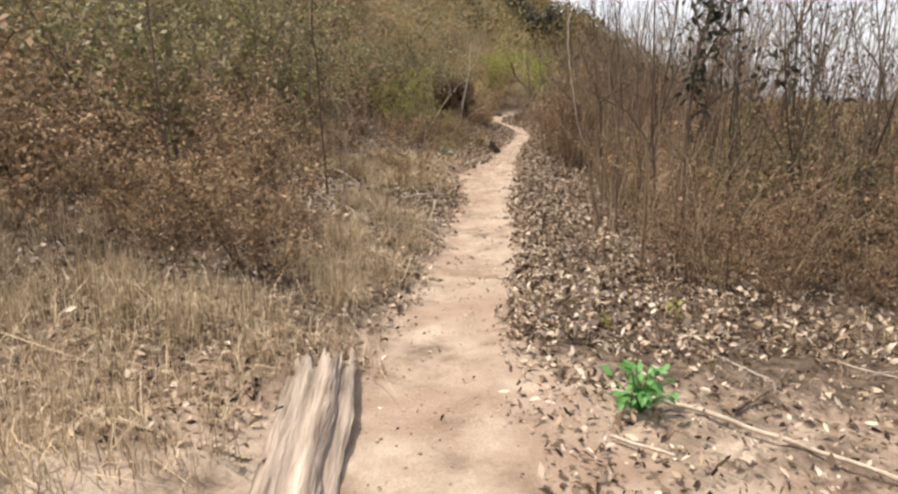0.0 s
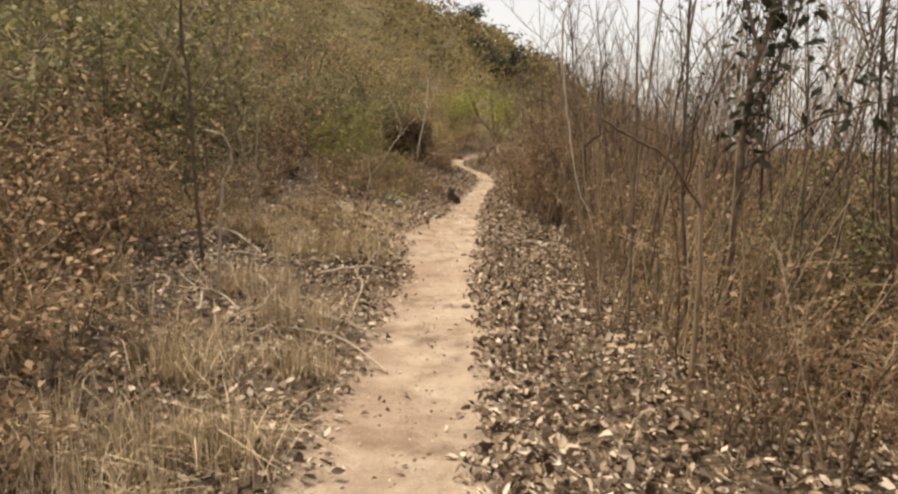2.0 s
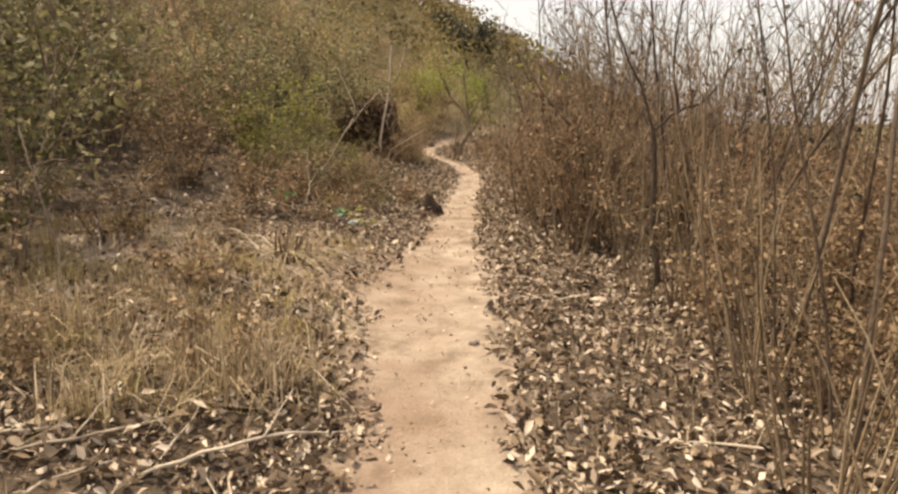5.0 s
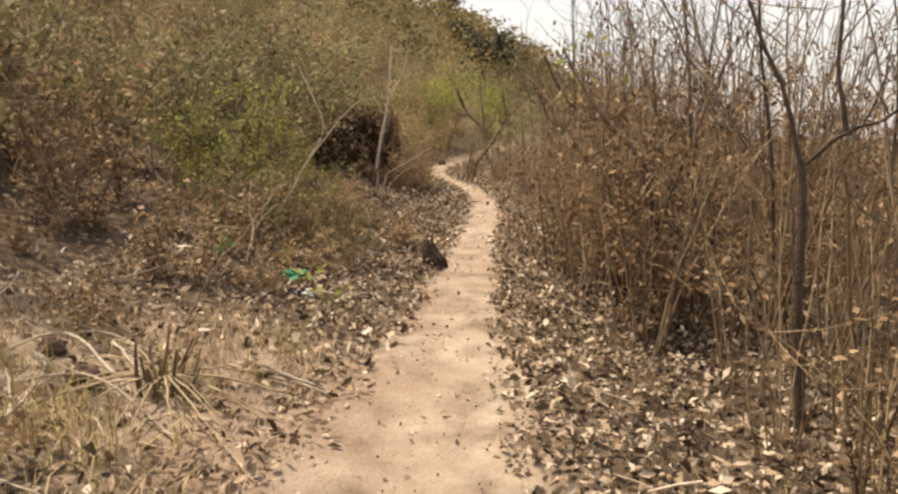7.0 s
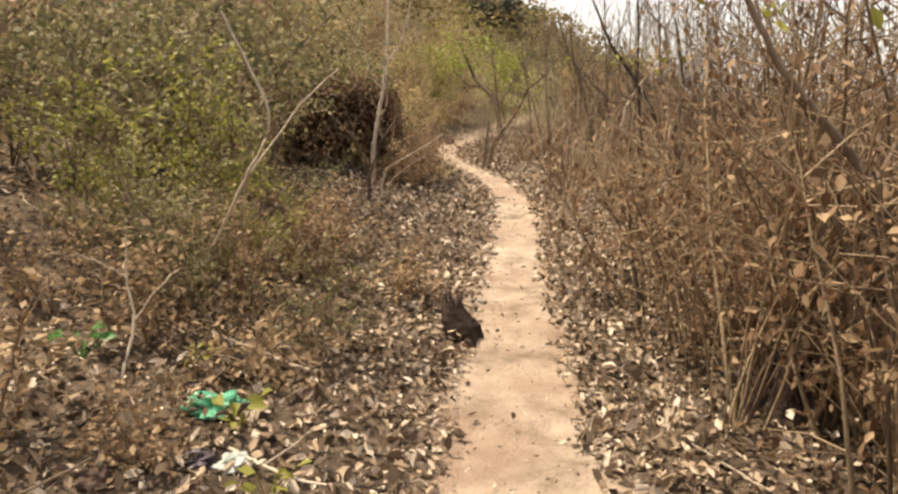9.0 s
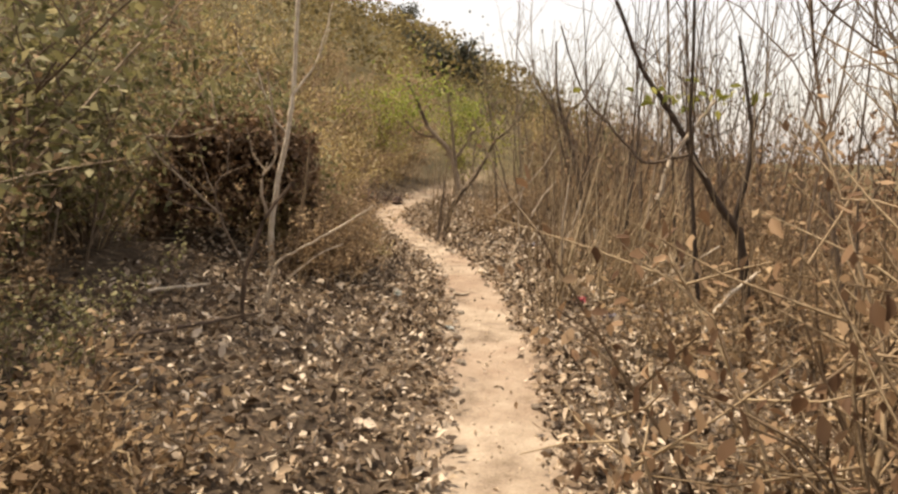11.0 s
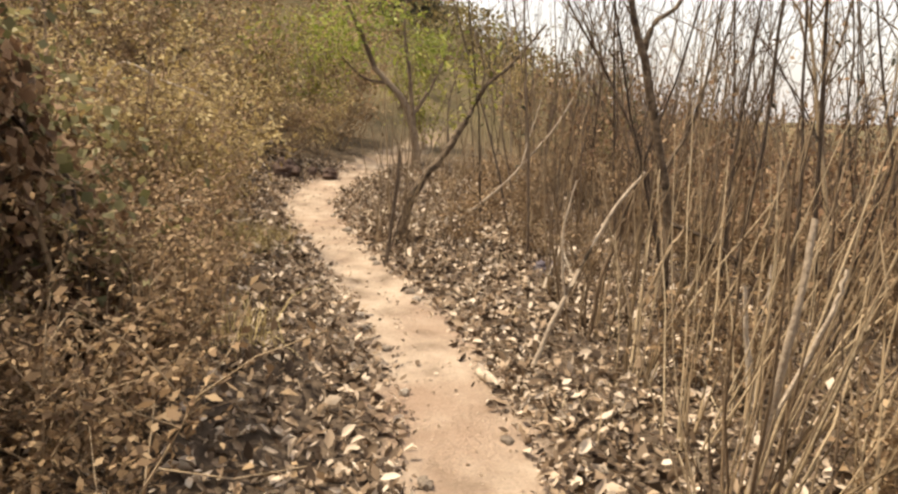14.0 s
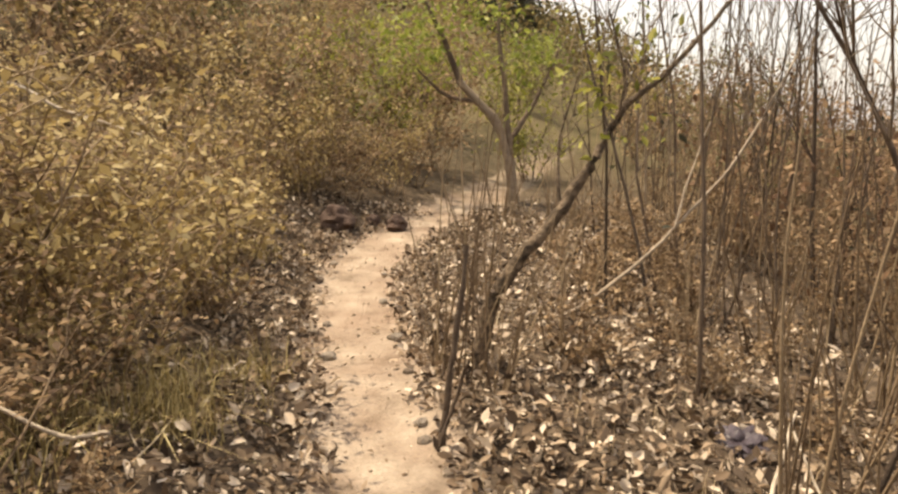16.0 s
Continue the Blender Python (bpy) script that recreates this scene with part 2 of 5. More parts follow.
def trodden(x, y):
    dx = np.abs(x - trail_x(np.clip(y, -6, 50)))
    w = np.interp(y, WIDE_Y, WIDE)
    clearing = (1 - smooth(5.5, 6.9, y)) * (1 - smooth(2.2, 3.6, dx))
    return 0.85 * pale_patch(x, y) + 0.42 * clearing + (0.62 - 0.3 * clearing) * (1 - smooth(w * 0.75, w * 1.25 + 0.08, dx)) + 0.3 * (1 - smooth(w * 1.2, w * 2.2 + 0.2, dx))


# ---------------------------------------------------------------- mesh helpers
def mesh_of(name, verts, faces, mat):
    me = bpy.data.meshes.new(name)
    verts, faces = np.asarray(verts, np.float32), np.asarray(faces, np.int32)
    k = faces.shape[1]
    me.vertices.add(len(verts))
    me.vertices.foreach_set("co", verts.ravel())
    me.loops.add(faces.size)
    me.loops.foreach_set("vertex_index", faces.ravel())
    me.polygons.add(len(faces))
    me.polygons.foreach_set("loop_start", np.arange(0, faces.size, k, dtype=np.int32))
    me.update(calc_edges=True)
    me.materials.append(mat)
    return me


def soften(me):
    me.polygons.foreach_set("use_smooth", np.ones(len(me.polygons), bool))
    return me


def tubes(lines, sides=5):
    """Tapered tubes along lines of (points, radii): verts, quads, tips closed by a last thin ring."""
    vs, fs, base = [], [], 0
    ang = np.arange(sides) * 2 * np.pi / sides
    for pts, rad in lines:
        pts, rad = np.asarray(pts, float), np.asarray(rad, float)
        tan = np.gradient(pts, axis=0)
        tan /= np.linalg.norm(tan, axis=1)[:, None] + 1e-9
        ref = np.where(np.abs(tan[:, 2:3]) > 0.9, np.array([[1.0, 0, 0]]), np.array([[0, 0, 1.0]]))
        u = np.cross(tan, ref)
        u /= np.linalg.norm(u, axis=1)[:, None] + 1e-9
        v = np.cross(tan, u)
        ring = pts[:, None] + rad[:, None, None] * (np.cos(ang)[None, :, None] * u[:, None] + np.sin(ang)[None, :, None] * v[:, None])
        vs.append(ring.reshape(-1, 3))
        for k in range(len(pts) - 1):
            for j in range(sides):
                a, b = base + k * sides + j, base + k * sides + (j + 1) % sides
                fs.append((a, b, b + sides, a + sides))
        base += len(pts) * sides
    return np.concatenate(vs), np.array(fs)


LEAF = np.array([(0, 0, 0), (0.34, 0.23, 0.11), (0.7, 0.15, 0.2), (1, 0.03, -0.02), (0.62, -0.21, 0.15), (0.24, -0.16, 0.08)])
LEAF_Q = np.array([(0, 3, 2, 1), (0, 5, 4, 3)])


SLIM = np.array([(0, 0, 0), (0.5, 0.24, 0.1), (1, 0, -0.04), (0.5, -0.24, 0.1)])


def leaves(pos, size, yaw, pitch, roll, width=1.0, simple=False):
    """Many folded leaves: verts, quads."""
    n = len(pos)
    cy, sy, cp, sp, cr, sr = np.cos(yaw), np.sin(yaw), np.cos(pitch), np.sin(pitch), np.cos(roll), np.sin(roll)
    ex = np.stack([cy * cp, sy * cp, sp], 1)
    side = np.stack([-sy, cy, np.zeros(n)], 1)
    up = np.cross(ex, side)
    ey = cr[:, None] * side + sr[:, None] * up
    ez = np.cross(ex, ey)
    curl = rng.uniform(-0.4, 1.8, n)[:, None, None]
    t = (SLIM if simple else LEAF)[None]
    v = pos[:, None] + size[:, None, None] * (t[..., 0:1] * ex[:, None] + width * t[..., 1:2] * ey[:, None] + curl * t[..., 2:3] * ez[:, None])
    if simple:
        return v.reshape(-1, 3), np.array([(0, 3, 2, 1)]) + 4 * np.arange(n)[:, None]
    f = LEAF_Q[None] + 6 * np.arange(n)[:, None, None]
    return v.reshape(-1, 3), f.reshape(-1, 4)


def blades(pos, length, lean, yaw, width):
    """Bent grass blades of two quads."""
    n = len(pos)
    d = np.stack([np.cos(yaw), np.sin(yaw), np.zeros(n)], 1)
    s = np.stack([-np.sin(yaw), np.cos(yaw), np.zeros(n)], 1) * width[:, None]
    up = np.array([0, 0, 1.0])
    mid = pos + length[:, None] * (0.5 * up + 0.25 * lean[:, None] * d)
    tip = pos + length[:, None] * (up * (0.95 - 0.35 * np.minimum(lean, 1.6)[:, None]) + 0.75 * lean[:, None] * d)
    v = np.stack([pos - s, pos + s, mid + 0.7 * s, mid - 0.7 * s, tip + 0.12 * s, tip - 0.12 * s], 1)
    f = np.array([(0, 1, 2, 3), (3, 2, 4, 5)])[None] + 6 * np.arange(n)[:, None, None]
    return v.reshape(-1, 3), f.reshape(-1, 4)


def wander(start, heading, length, steps, wobble, rise=0.0):
    """A crooked line."""
    p, d, out = np.array(start, float), np.array(heading, float), []
    d /= np.linalg.norm(d)
    for k in range(steps + 1):
        out.append(p.copy())
        d = d + rng.normal(0, wobble, 3) + np.array([0, 0, rise])
        d /= np.linalg.norm(d)
        p = p + d * length / steps
    return np.array(out)


def thing(name, label, category, group="", at=(0, 0, 0)):
    e = new(name)
    e.location = at
    return tagged(e, label, category, group)


def part(name, me, parent, label="", kind=""):
    ob = new(name, me)
    ob.parent = parent
    return tagged(ob, label, kind=kind)


# ---------------------------------------------------------------- the ground
def spaced(lo, hi, step, far):
    mid = np.arange(lo, hi, step)
    grow = step * 1.22 ** np.arange(1, 70)
    grow = np.cumsum(grow)
    grow = np.append(grow[grow < far], far)
    return np.concatenate([lo - grow[::-1], mid, hi - step + grow])


def build_ground():
    gx, gy = spaced(-4.0, 7.0, 0.085, 3200), spaced(-1.0, 36, 0.1, 3200)
    xx, yy = np.meshgrid(gx, gy)
    zz = land(xx, yy)
    rough = (1 - np.clip(trodden(xx, yy) / 0.6, 0, 1)) * ((np.abs(xx) < 9) & (yy > -2) & (yy < 38))
    zz = zz + rng.normal(0, 0.008, zz.shape) * rough + rng.normal(0, 0.002, zz.shape) * (np.abs(xx) < 9)
    v = np.stack([xx, yy, zz], -1).reshape(-1, 3)
    nx, ny = len(gx), len(gy)
    i = (np.arange(ny - 1)[:, None] * nx + np.arange(nx - 1)[None]).ravel()
    f = np.stack([i, i + 1, i + 1 + nx, i + nx], 1)
    me = soften(mesh_of("ground", v, f, M_EARTH))
    at = me.attributes.new("trodden", "FLOAT", "POINT")
    at.data.foreach_set("value", trodden(xx, yy).ravel().astype(np.float32))
    far = me.attributes.new("scrub", "FLOAT", "POINT")
    far.data.foreach_set("value", smooth(17, 27, np.hypot(xx - 1, yy - 15)).ravel().astype(np.float32))
    return tagged(new("ground", me), "dry hillside earth with a pale trodden footpath", "ground", kind="structure")


ground = build_ground()


def pick(n, x0, x1, y0, y1, clear=0.1, soft=0.0):
    """Random places on the land in a stretch of the plan, kept off the trail."""
    x, y = rng.uniform(x0, x1, n), rng.uniform(y0, y1, n)
    d = np.abs(x - trail_x(y)) - np.interp(y, WIDE_Y, WIDE)
    keep = d > clear + rng.exponential(soft, n) if soft else d > clear
    x, y = x[keep], y[keep]
    return np.stack([x, y, land(x, y)], 1)


# ---------------------------------------------------------------- shrubs
def shrub(name, label, height, spread, stems, twigs, per_twig, leaf_mat, bark_mat, size, droop=0.3, bare=0.2, simple=True):
    """A many-stemmed shrub: each stem with its twigs is a part, the leaves are one part."""
    e = thing(name, label, "shrub", "trailside thicket")
    pts = []
    for s in range(stems):
        a = rng.uniform(0, 2 * np.pi)
        out = rng.uniform(0.1, 1.0) * spread / height
        h = height * rng.uniform(0.6, 1.05)
        start = np.array([math.cos(a), math.sin(a), 0]) * rng.uniform(0, 0.16)
        main = wander(start - np.array([0, 0, 0.08]), (math.cos(a) * out, math.sin(a) * out, 1), h, 7, 0.12, 0.02)
        r0 = 0.005 + 0.005 * h
        lines = [(main, np.linspace(r0, 0.003, len(main)))]
        for k in range(twigs):
            t = rng.uniform(bare, 1.0)
            j = min(int(t * 7), 6)
            b = main[j] + (main[j + 1] - main[j]) * (t * 7 - j)
            ta = rng.uniform(0, 2 * np.pi)
            tw = wander(b, (math.cos(ta), math.sin(ta), rng.uniform(-0.1, 1.2)), height * rng.uniform(0.14, 0.36), 2, 0.25)
            lines.append((tw, np.linspace(0.0045, 0.0018, len(tw))))
            u = rng.uniform(0.05, 1.0, per_twig) * 2
            i = np.minimum(u.astype(int), 1)
            pts.append(tw[i] + (tw[i + 1] - tw[i]) * (u - i)[:, None] + rng.normal(0, 0.05, (per_twig, 3)))
        v, f = tubes(lines, 3)
        part("stem", mesh_of("stem", v, f, bark_mat), e)
    pts = np.concatenate(pts)
    n = len(pts)
    v, f = leaves(pts, size * rng.uniform(0.5, 1.3, n), rng.uniform(0, 6.3, n), rng.normal(-droop, 0.6, n), rng.normal(0, 0.7, n), 1.15, simple)
    part("foliage", mesh_of("foliage", v, f, leaf_mat), e, kind="stuff")
    return e


def plant_all(kinds, places, lo, hi, used=set()):
    """Stands the kinds, in turn, at the places; the first use of each is the original."""
    for k, p in enumerate(places):
        e = kinds[int(rng.integers(len(kinds)))]
        s = rng.uniform(lo, hi)
        m = pose(p[0], p[1], p[2] - 0.02, rng.uniform(-6, 6), rng.uniform(-6, 6), rng.uniform(0, 360))
        if s > 0.6 and any(e in kinds_out and x0 < p[0] < x1 and y0 < p[1] < y1 for kinds_out, x0, x1, y0, y1 in CLEARINGS):
            continue
        if e.name not in used:
            used.add(e.name)
            e.scale = (s, s, s)
            e.matrix_basis = m @ Matrix.Diagonal((s, s, s, 1))
        else:
            c = copy_thing(e, m)
            c.scale = (s, s, s)


def plant_upright(kinds, places, lo, hi):
    """As plant_all, each keeping the way it leans."""
    for k, p in enumerate(places):
        e = kinds[k % len(kinds)]
        s = rng.uniform(lo, hi)
        m = pose(p[0], p[1], p[2] - 0.02, 0, 0, rng.uniform(-35, 35)) @ Matrix.Diagonal((s, s, s, 1))
        if e.name in PLANTED:
            copy_thing(e, m)
        else:
            PLANTED.add(e.name)
            e.matrix_basis = m


PLANTED = set()
brown = [shrub("dry_shrub", "leafless brown shrub with a few dead curled leaves", 1.5, 0.8, 5, 15, 13, M_LEAF_BROWN, M_CANE, 0.055) for _ in range(4)]
low = [shrub("low_dry_shrub", "knee-high tangle of brown twigs and dead leaves", 0.75, 0.6, 5, 10, 10, M_LEAF_BROWN, M_CANE, 0.05) for _ in range(3)]
rust = [shrub("rusty_shrub", "many-stemmed shrub with sparse rust-brown withered leaves", 1.7, 0.75, 9, 11, 6, M_LEAF_RUST, M_CANE, 0.048, 0.9, simple=False) for _ in range(2)]
olive = [shrub("olive_shrub", "dense shrub with dusty olive-green leaves", 2.1, 1.1, 7, 12, 19, M_LEAF_OLIVE, M_BARK, 0.062) for _ in range(3)]
ochre = [shrub("ochre_shrub", "bushy shrub with dry ochre-yellow leaves", 1.7, 0.9, 6, 13, 16, M_LEAF_OCHRE, M_CANE, 0.055) for _ in range(2)]
yellow = [shrub("yellow_green_shrub", "shrub with sunlit yellow-green leaves", 2.0, 1.0, 6, 12, 19, M_LEAF_YELLOW, M_BARK, 0.062) for _ in range(2)]

tall = [shrub("tall_dry_shrub", "tall clump of brown stems with withered hanging leaves", 2.7, 0.8, 14, 9, 5, M_LEAF_RUST, M_CANE, 0.045, 1.0, 0.35, simple=False) for _ in range(2)]

# stretches of the plan in which these kinds do not grow
leafy_kinds = olive + ochre + yellow
CLEARINGS = ((brown + low, -1.75, 0.35, 9.2, 12.0), (leafy_kinds, -0.5, 2.4, 23.6, 27.2), (brown, -0.6, 0.9, 25.6, 27.2), (leafy_kinds, -2.3, 2.4, 16.5, 19.6), (brown, -0.55, 1.6, 18.3, 23.3), (leafy_kinds + brown + low, -0.6, 1.1, 23.3, 25.6), (low, 0.2, 1.6, 20.5, 23.3))


def spread_out(p, gap):
    """Thins places so that no two are nearer than gap."""
    out = []
    for q in p:
        if all((q[0] - o[0]) ** 2 + (q[1] - o[1]) ** 2 > gap * gap for o in out):
            out.append(q)
    return out


# the uphill side
plant_all(brown, spread_out(pick(160, -4.3, 0.2, 6.9, 9.3, 1.4), 0.55)[:18], 0.7, 1.1)
plant_all(brown, spread_out(pick(160, -4.4, 0.1, 9.3, 12.7, 2.1), 0.6)[:15], 0.65, 1.0)
plant_all(brown[:2] + olive + olive[:2], spread_out(pick(160, -8, -0.9, 8.3, 13, 3.1), 0.85)[:30], 0.95, 1.5)
plant_all(olive + brown + olive + yellow, spread_out(pick(200, -7, 1, 17.6, 22, 2.3), 0.76)[:38], 0.9, 1.35)
plant_all(brown + olive, spread_out(pick(140, -8, -1.5, 12, 16, 2.4), 0.8)[:19], 0.9, 1.3)
plant_all(olive + brown + ochre, spread_out([q for q in pick(140, -6, 2, 22.8, 27, 1.35) if not (-0.7 < q[0] < 1.3 and q[1] < 24.7)], 0.7)[:26], 0.8, 1.25)
plant_all(ochre + brown + ochre, spread_out(pick(160, -5, 3, 26.5, 33, 1.05), 0.7)[:36], 0.75, 1.2)
plant_all(low, spread_out(pick(160, -3, 2, 7.3, 33, 0.5, 0.3), 0.7)[:40], 0.6, 1.1)
plant_all(brown + olive + ochre, spread_out(pick(140, -8, 10, 34.8, 48, 0.7), 1.2)[:48], 1.1, 1.7)
plant_all(olive + ochre + brown, spread_out(pick(120, -14, -4, 20, 48, 2), 1.7)[:40], 1.4, 2.0)
plant_all(brown + ochre, [(x, y, float(land(x, y))) for x, y in ((1.444, 32.508), (1.911, 32.888), (0.786, 32.337), (2.386, 33.468), (2.771, 34.252), (1.642, 33.6), (0.842, 33.635))], 0.75, 0.95)
plant_all(yellow, [(x, y, float(land(x, y))) for x, y in ((2.328, 35.572), (2.6, 36.6), (1.32, 35.416), (3.2, 38.2), (4.6, 39.5), (4.617, 35.272))], 1.0, 1.35)
plant_all(brown + olive, [(x, y, float(land(x, y))) for x, y in ((-1.1, 18.2), (-0.9, 19.4), (-1.7, 17.6), (-0.6, 20.6))], 0.9, 1.1)
plant_all(olive, [(x, y, float(land(x, y))) for x, y in ((-0.75, 22.9), (-0.9, 24.0), (0.05, 25.3), (-0.4, 24.9), (-1.3, 23.4), (-0.1, 25.9))], 1.05, 1.25)
plant_all(olive, [(x, y, float(land(x, y))) for x, y in ((-0.75, 22.4), (-1.3, 22.0))], 1.05, 1.2)
plant_all(olive + olive + yellow[:1], spread_out(pick(120, -1.6, 0.75, 17.9, 20.6, 0.75), 0.6)[:8], 0.4, 0.56)
plant_all(brown, [(x, y, float(land(x, y))) for x, y in ((-1.43, 9.98), (-1.73, 10.38), (-2.03, 9.68))], 0.8, 1.0)
plant_all(brown, [(x, y, float(land(x, y))) for x, y in ((1.35, 24.3), (1.35, 25.1), (1.3, 26.0), (1.1, 26.9))], 0.55, 0.7)
plant_all(ochre, [(x, y, float(land(x, y))) for x, y in ((1.15, 27.6), (0.9, 28.3), (1.3, 28.9), (0.8, 29.5), (1.15, 30.3), (0.7, 31.0), (0.4, 27.5), (0.35, 28.9), (0.2, 30.2))], 0.65, 0.9)
plant_all(ochre + brown[:1], [(x, y, float(land(x, y))) for x, y in ((0.75, 27.4), (0.45, 27.85), (1.0, 28.0), (0.55, 28.6), (0.3, 27.3))], 1.0, 1.15)
plant_all(ochre + brown, spread_out(pick(60, -6, 1.2, 32.5, 40, 1.2), 1.1)[:18], 1.4, 2.0)
plant_all(olive + olive[:1] + olive, spread_out([q for q in pick(160, -7, -1.5, 12.5, 24, 3.5) if q[1] > 17.5 or q[0] < -2.6], 0.9)[:12], 1.4, 1.8)
plant_all(low, [(x, y, float(land(x, y))) for x, y in ((-0.45, 17.9), (0.0, 18.5), (0.3, 19.2), (-0.1, 19.4), (0.5, 20.1), (-0.35, 18.9))], 0.8, 1.2)
plant_all(brown, [(x, y, float(land(x, y))) for x, y in ((-0.35, 18.5), (0.0, 19.9), (0.35, 21.0))], 0.65, 0.8)
plant_all(low, spread_out(pick(60, -3, 0.1, 7.3, 12.7, 0.5), 0.6)[:13], 0.6, 1.0)
plant_all(rust + ochre[:1], [(x, y, float(land(x, y))) for x, y in ((2.9, 7.78), (3.35, 8.28))], 0.5, 0.6)
# the downhill side
plant_all(olive, [(x, y, float(land(x, y))) for x, y in ((3.7, 10.7), (4.2, 10.1), (4.4, 11.3), (5.0, 10.6))], 0.8, 1.0)
plant_all(brown + brown + rust, spread_out([q for q in pick(260, 2.1, 8, 8.6, 13, 2.1) if q[0] > 2.1], 0.8)[:24], 0.75, 1.1)
plant_all(brown + rust, spread_out([q for q in pick(160, 3.1, 7, 12.2, 15.5, 2.1) if q[0] > 3.1], 0.8)[:12], 0.75, 1.05)
plant_all(rust, [(x, y, float(land(x, y))) for x, y in ((2.15, 8.48), (2.6, 8.18), (3.1, 8.18), (2.75, 8.88), (3.45, 8.68), (3.75, 8.08))], 0.6, 0.8)
plant_all(low, spread_out([q for q in pick(260, 1.6, 6, 8.3, 13, 1.7) if q[0] > 1], 0.6)[:17], 0.7, 1.2)
plant_all(rust, [(x, y, float(land(x, y))) for x, y in ((2.65, 16.3), (2.95, 16.9), (2.85, 17.5), (3.1, 17.7), (2.75, 18.2), (3.3, 16.4), (2.75, 19.0))], 0.9, 1.2)
plant_all(tall, [(x, y, float(land(x, y))) for x, y in ((2.9, 17.2), (3.15, 17.45), (4.1, 17.0), (3.6, 18.5))], 0.9, 1.1)
plant_all(rust + brown, spread_out([q for q in pick(160, 2.8, 7, 13, 21, 0.9) if q[0] > 2.7], 0.8)[:22], 0.7, 1.05)
plant_all(low, spread_out([q for q in pick(300, 2.4, 8, 21, 34, 0.8, 0.4) if q[0] > 2.5], 0.62)[:48], 0.6, 1.1)
plant_all(brown, spread_out([q for q in pick(220, 3.2, 10, 21, 35, 2.2) if q[0] > 3], 0.85)[:56], 0.65, 1.0)


# ---------------------------------------------------------------- bare saplings
def sapling(height, lean, mat, r0, leafy=0):
    e = thing("bare_sapling", "thin leafless sapling standing in dry litter", "sapling", "bare saplings")
    main = wander((0, 0, -0.1), (lean, rng.normal(0, 0.05), 1), height, 10, 0.045, 0.01)
    v, f = tubes([(main, np.linspace(r0, 0.004, len(main)))], 6)
    part("trunk", soften(mesh_of("trunk", v, f, mat)), e)
    for k in range(int(rng.integers(2, 5))):
        j = int(rng.integers(3, 9))
        a = rng.uniform(0, 6.28)
        tw = wander(main[j], (0.5 * math.cos(a), 0.5 * math.sin(a), 1), height * rng.uniform(0.15, 0.4), 6, 0.09, 0.03)
        lines = [(tw, np.linspace(r0 * 0.4, 0.0025, len(tw)))]
        for _ in range(2):
            i = int(rng.integers(1, 5))
            sub = wander(tw[i], (rng.normal(0, 0.6), rng.normal(0, 0.6), 0.8), height * 0.12, 4, 0.12)
            lines.append((sub, np.linspace(0.004, 0.002, len(sub))))
        v, f = tubes(lines, 3)
        part("branch", mesh_of("branch", v, f, mat), e)
    if leafy:
        q = np.concatenate([main[rng.integers(4, 11, leafy)] + rng.normal(0, 1, (leafy, 3)) * np.array([0.16, 0.16, 0.2])])
        v, f = leaves(q, rng.uniform(0.03, 0.08, leafy), rng.uniform(0, 6.3, leafy), rng.normal(-0.5, 0.6, leafy), rng.normal(0, 0.7, leafy))
        part("dead_leaves", mesh_of("dead_leaves", v, f, M_LEAF_DARK), e, "dark withered hanging leaves", "stuff")
    return e


slim = [sapling(3.4, 0.05, M_BARK, 0.012, 45), sapling(3.0, 0.1, M_BARK_DARK, 0.011, 30)] + [sapling(h, l, m, r) for h, l, m, r in ((2.6, 0.03, M_CANE, 0.009), (3.2, 0.08, M_BARK, 0.011), (3.8, -0.03, M_BARK, 0.014), (2.2, 0.12, M_CANE, 0.008), (3.5, 0.1, M_BARK_DARK, 0.012), (4.4, 0.02, M_BARK_DARK, 0.019))]
plant_all(slim, spread_out([q for q in pick(500, 1.8, 8, 9.5, 13, 1.5) if q[0] > 2.3], 0.3)[:70], 0.75, 1.15)
plant_all(slim, spread_out([q for q in pick(300, 2.4, 9, 13, 21, 1.7) if q[0] > 3.0], 0.4)[:42], 0.75, 1.2)
plant_all(slim, spread_out([q for q in pick(700, 3.4, 10, 21, 36, 1.3) if q[0] > 3.2], 0.3)[:135], 0.75, 1.2)
plant_all(slim, spread_out([q for q in pick(60, -5, 0, 7.3, 32, 1.8) if not 18 < q[1] < 26], 0.9)[:12], 0.7, 1.1)


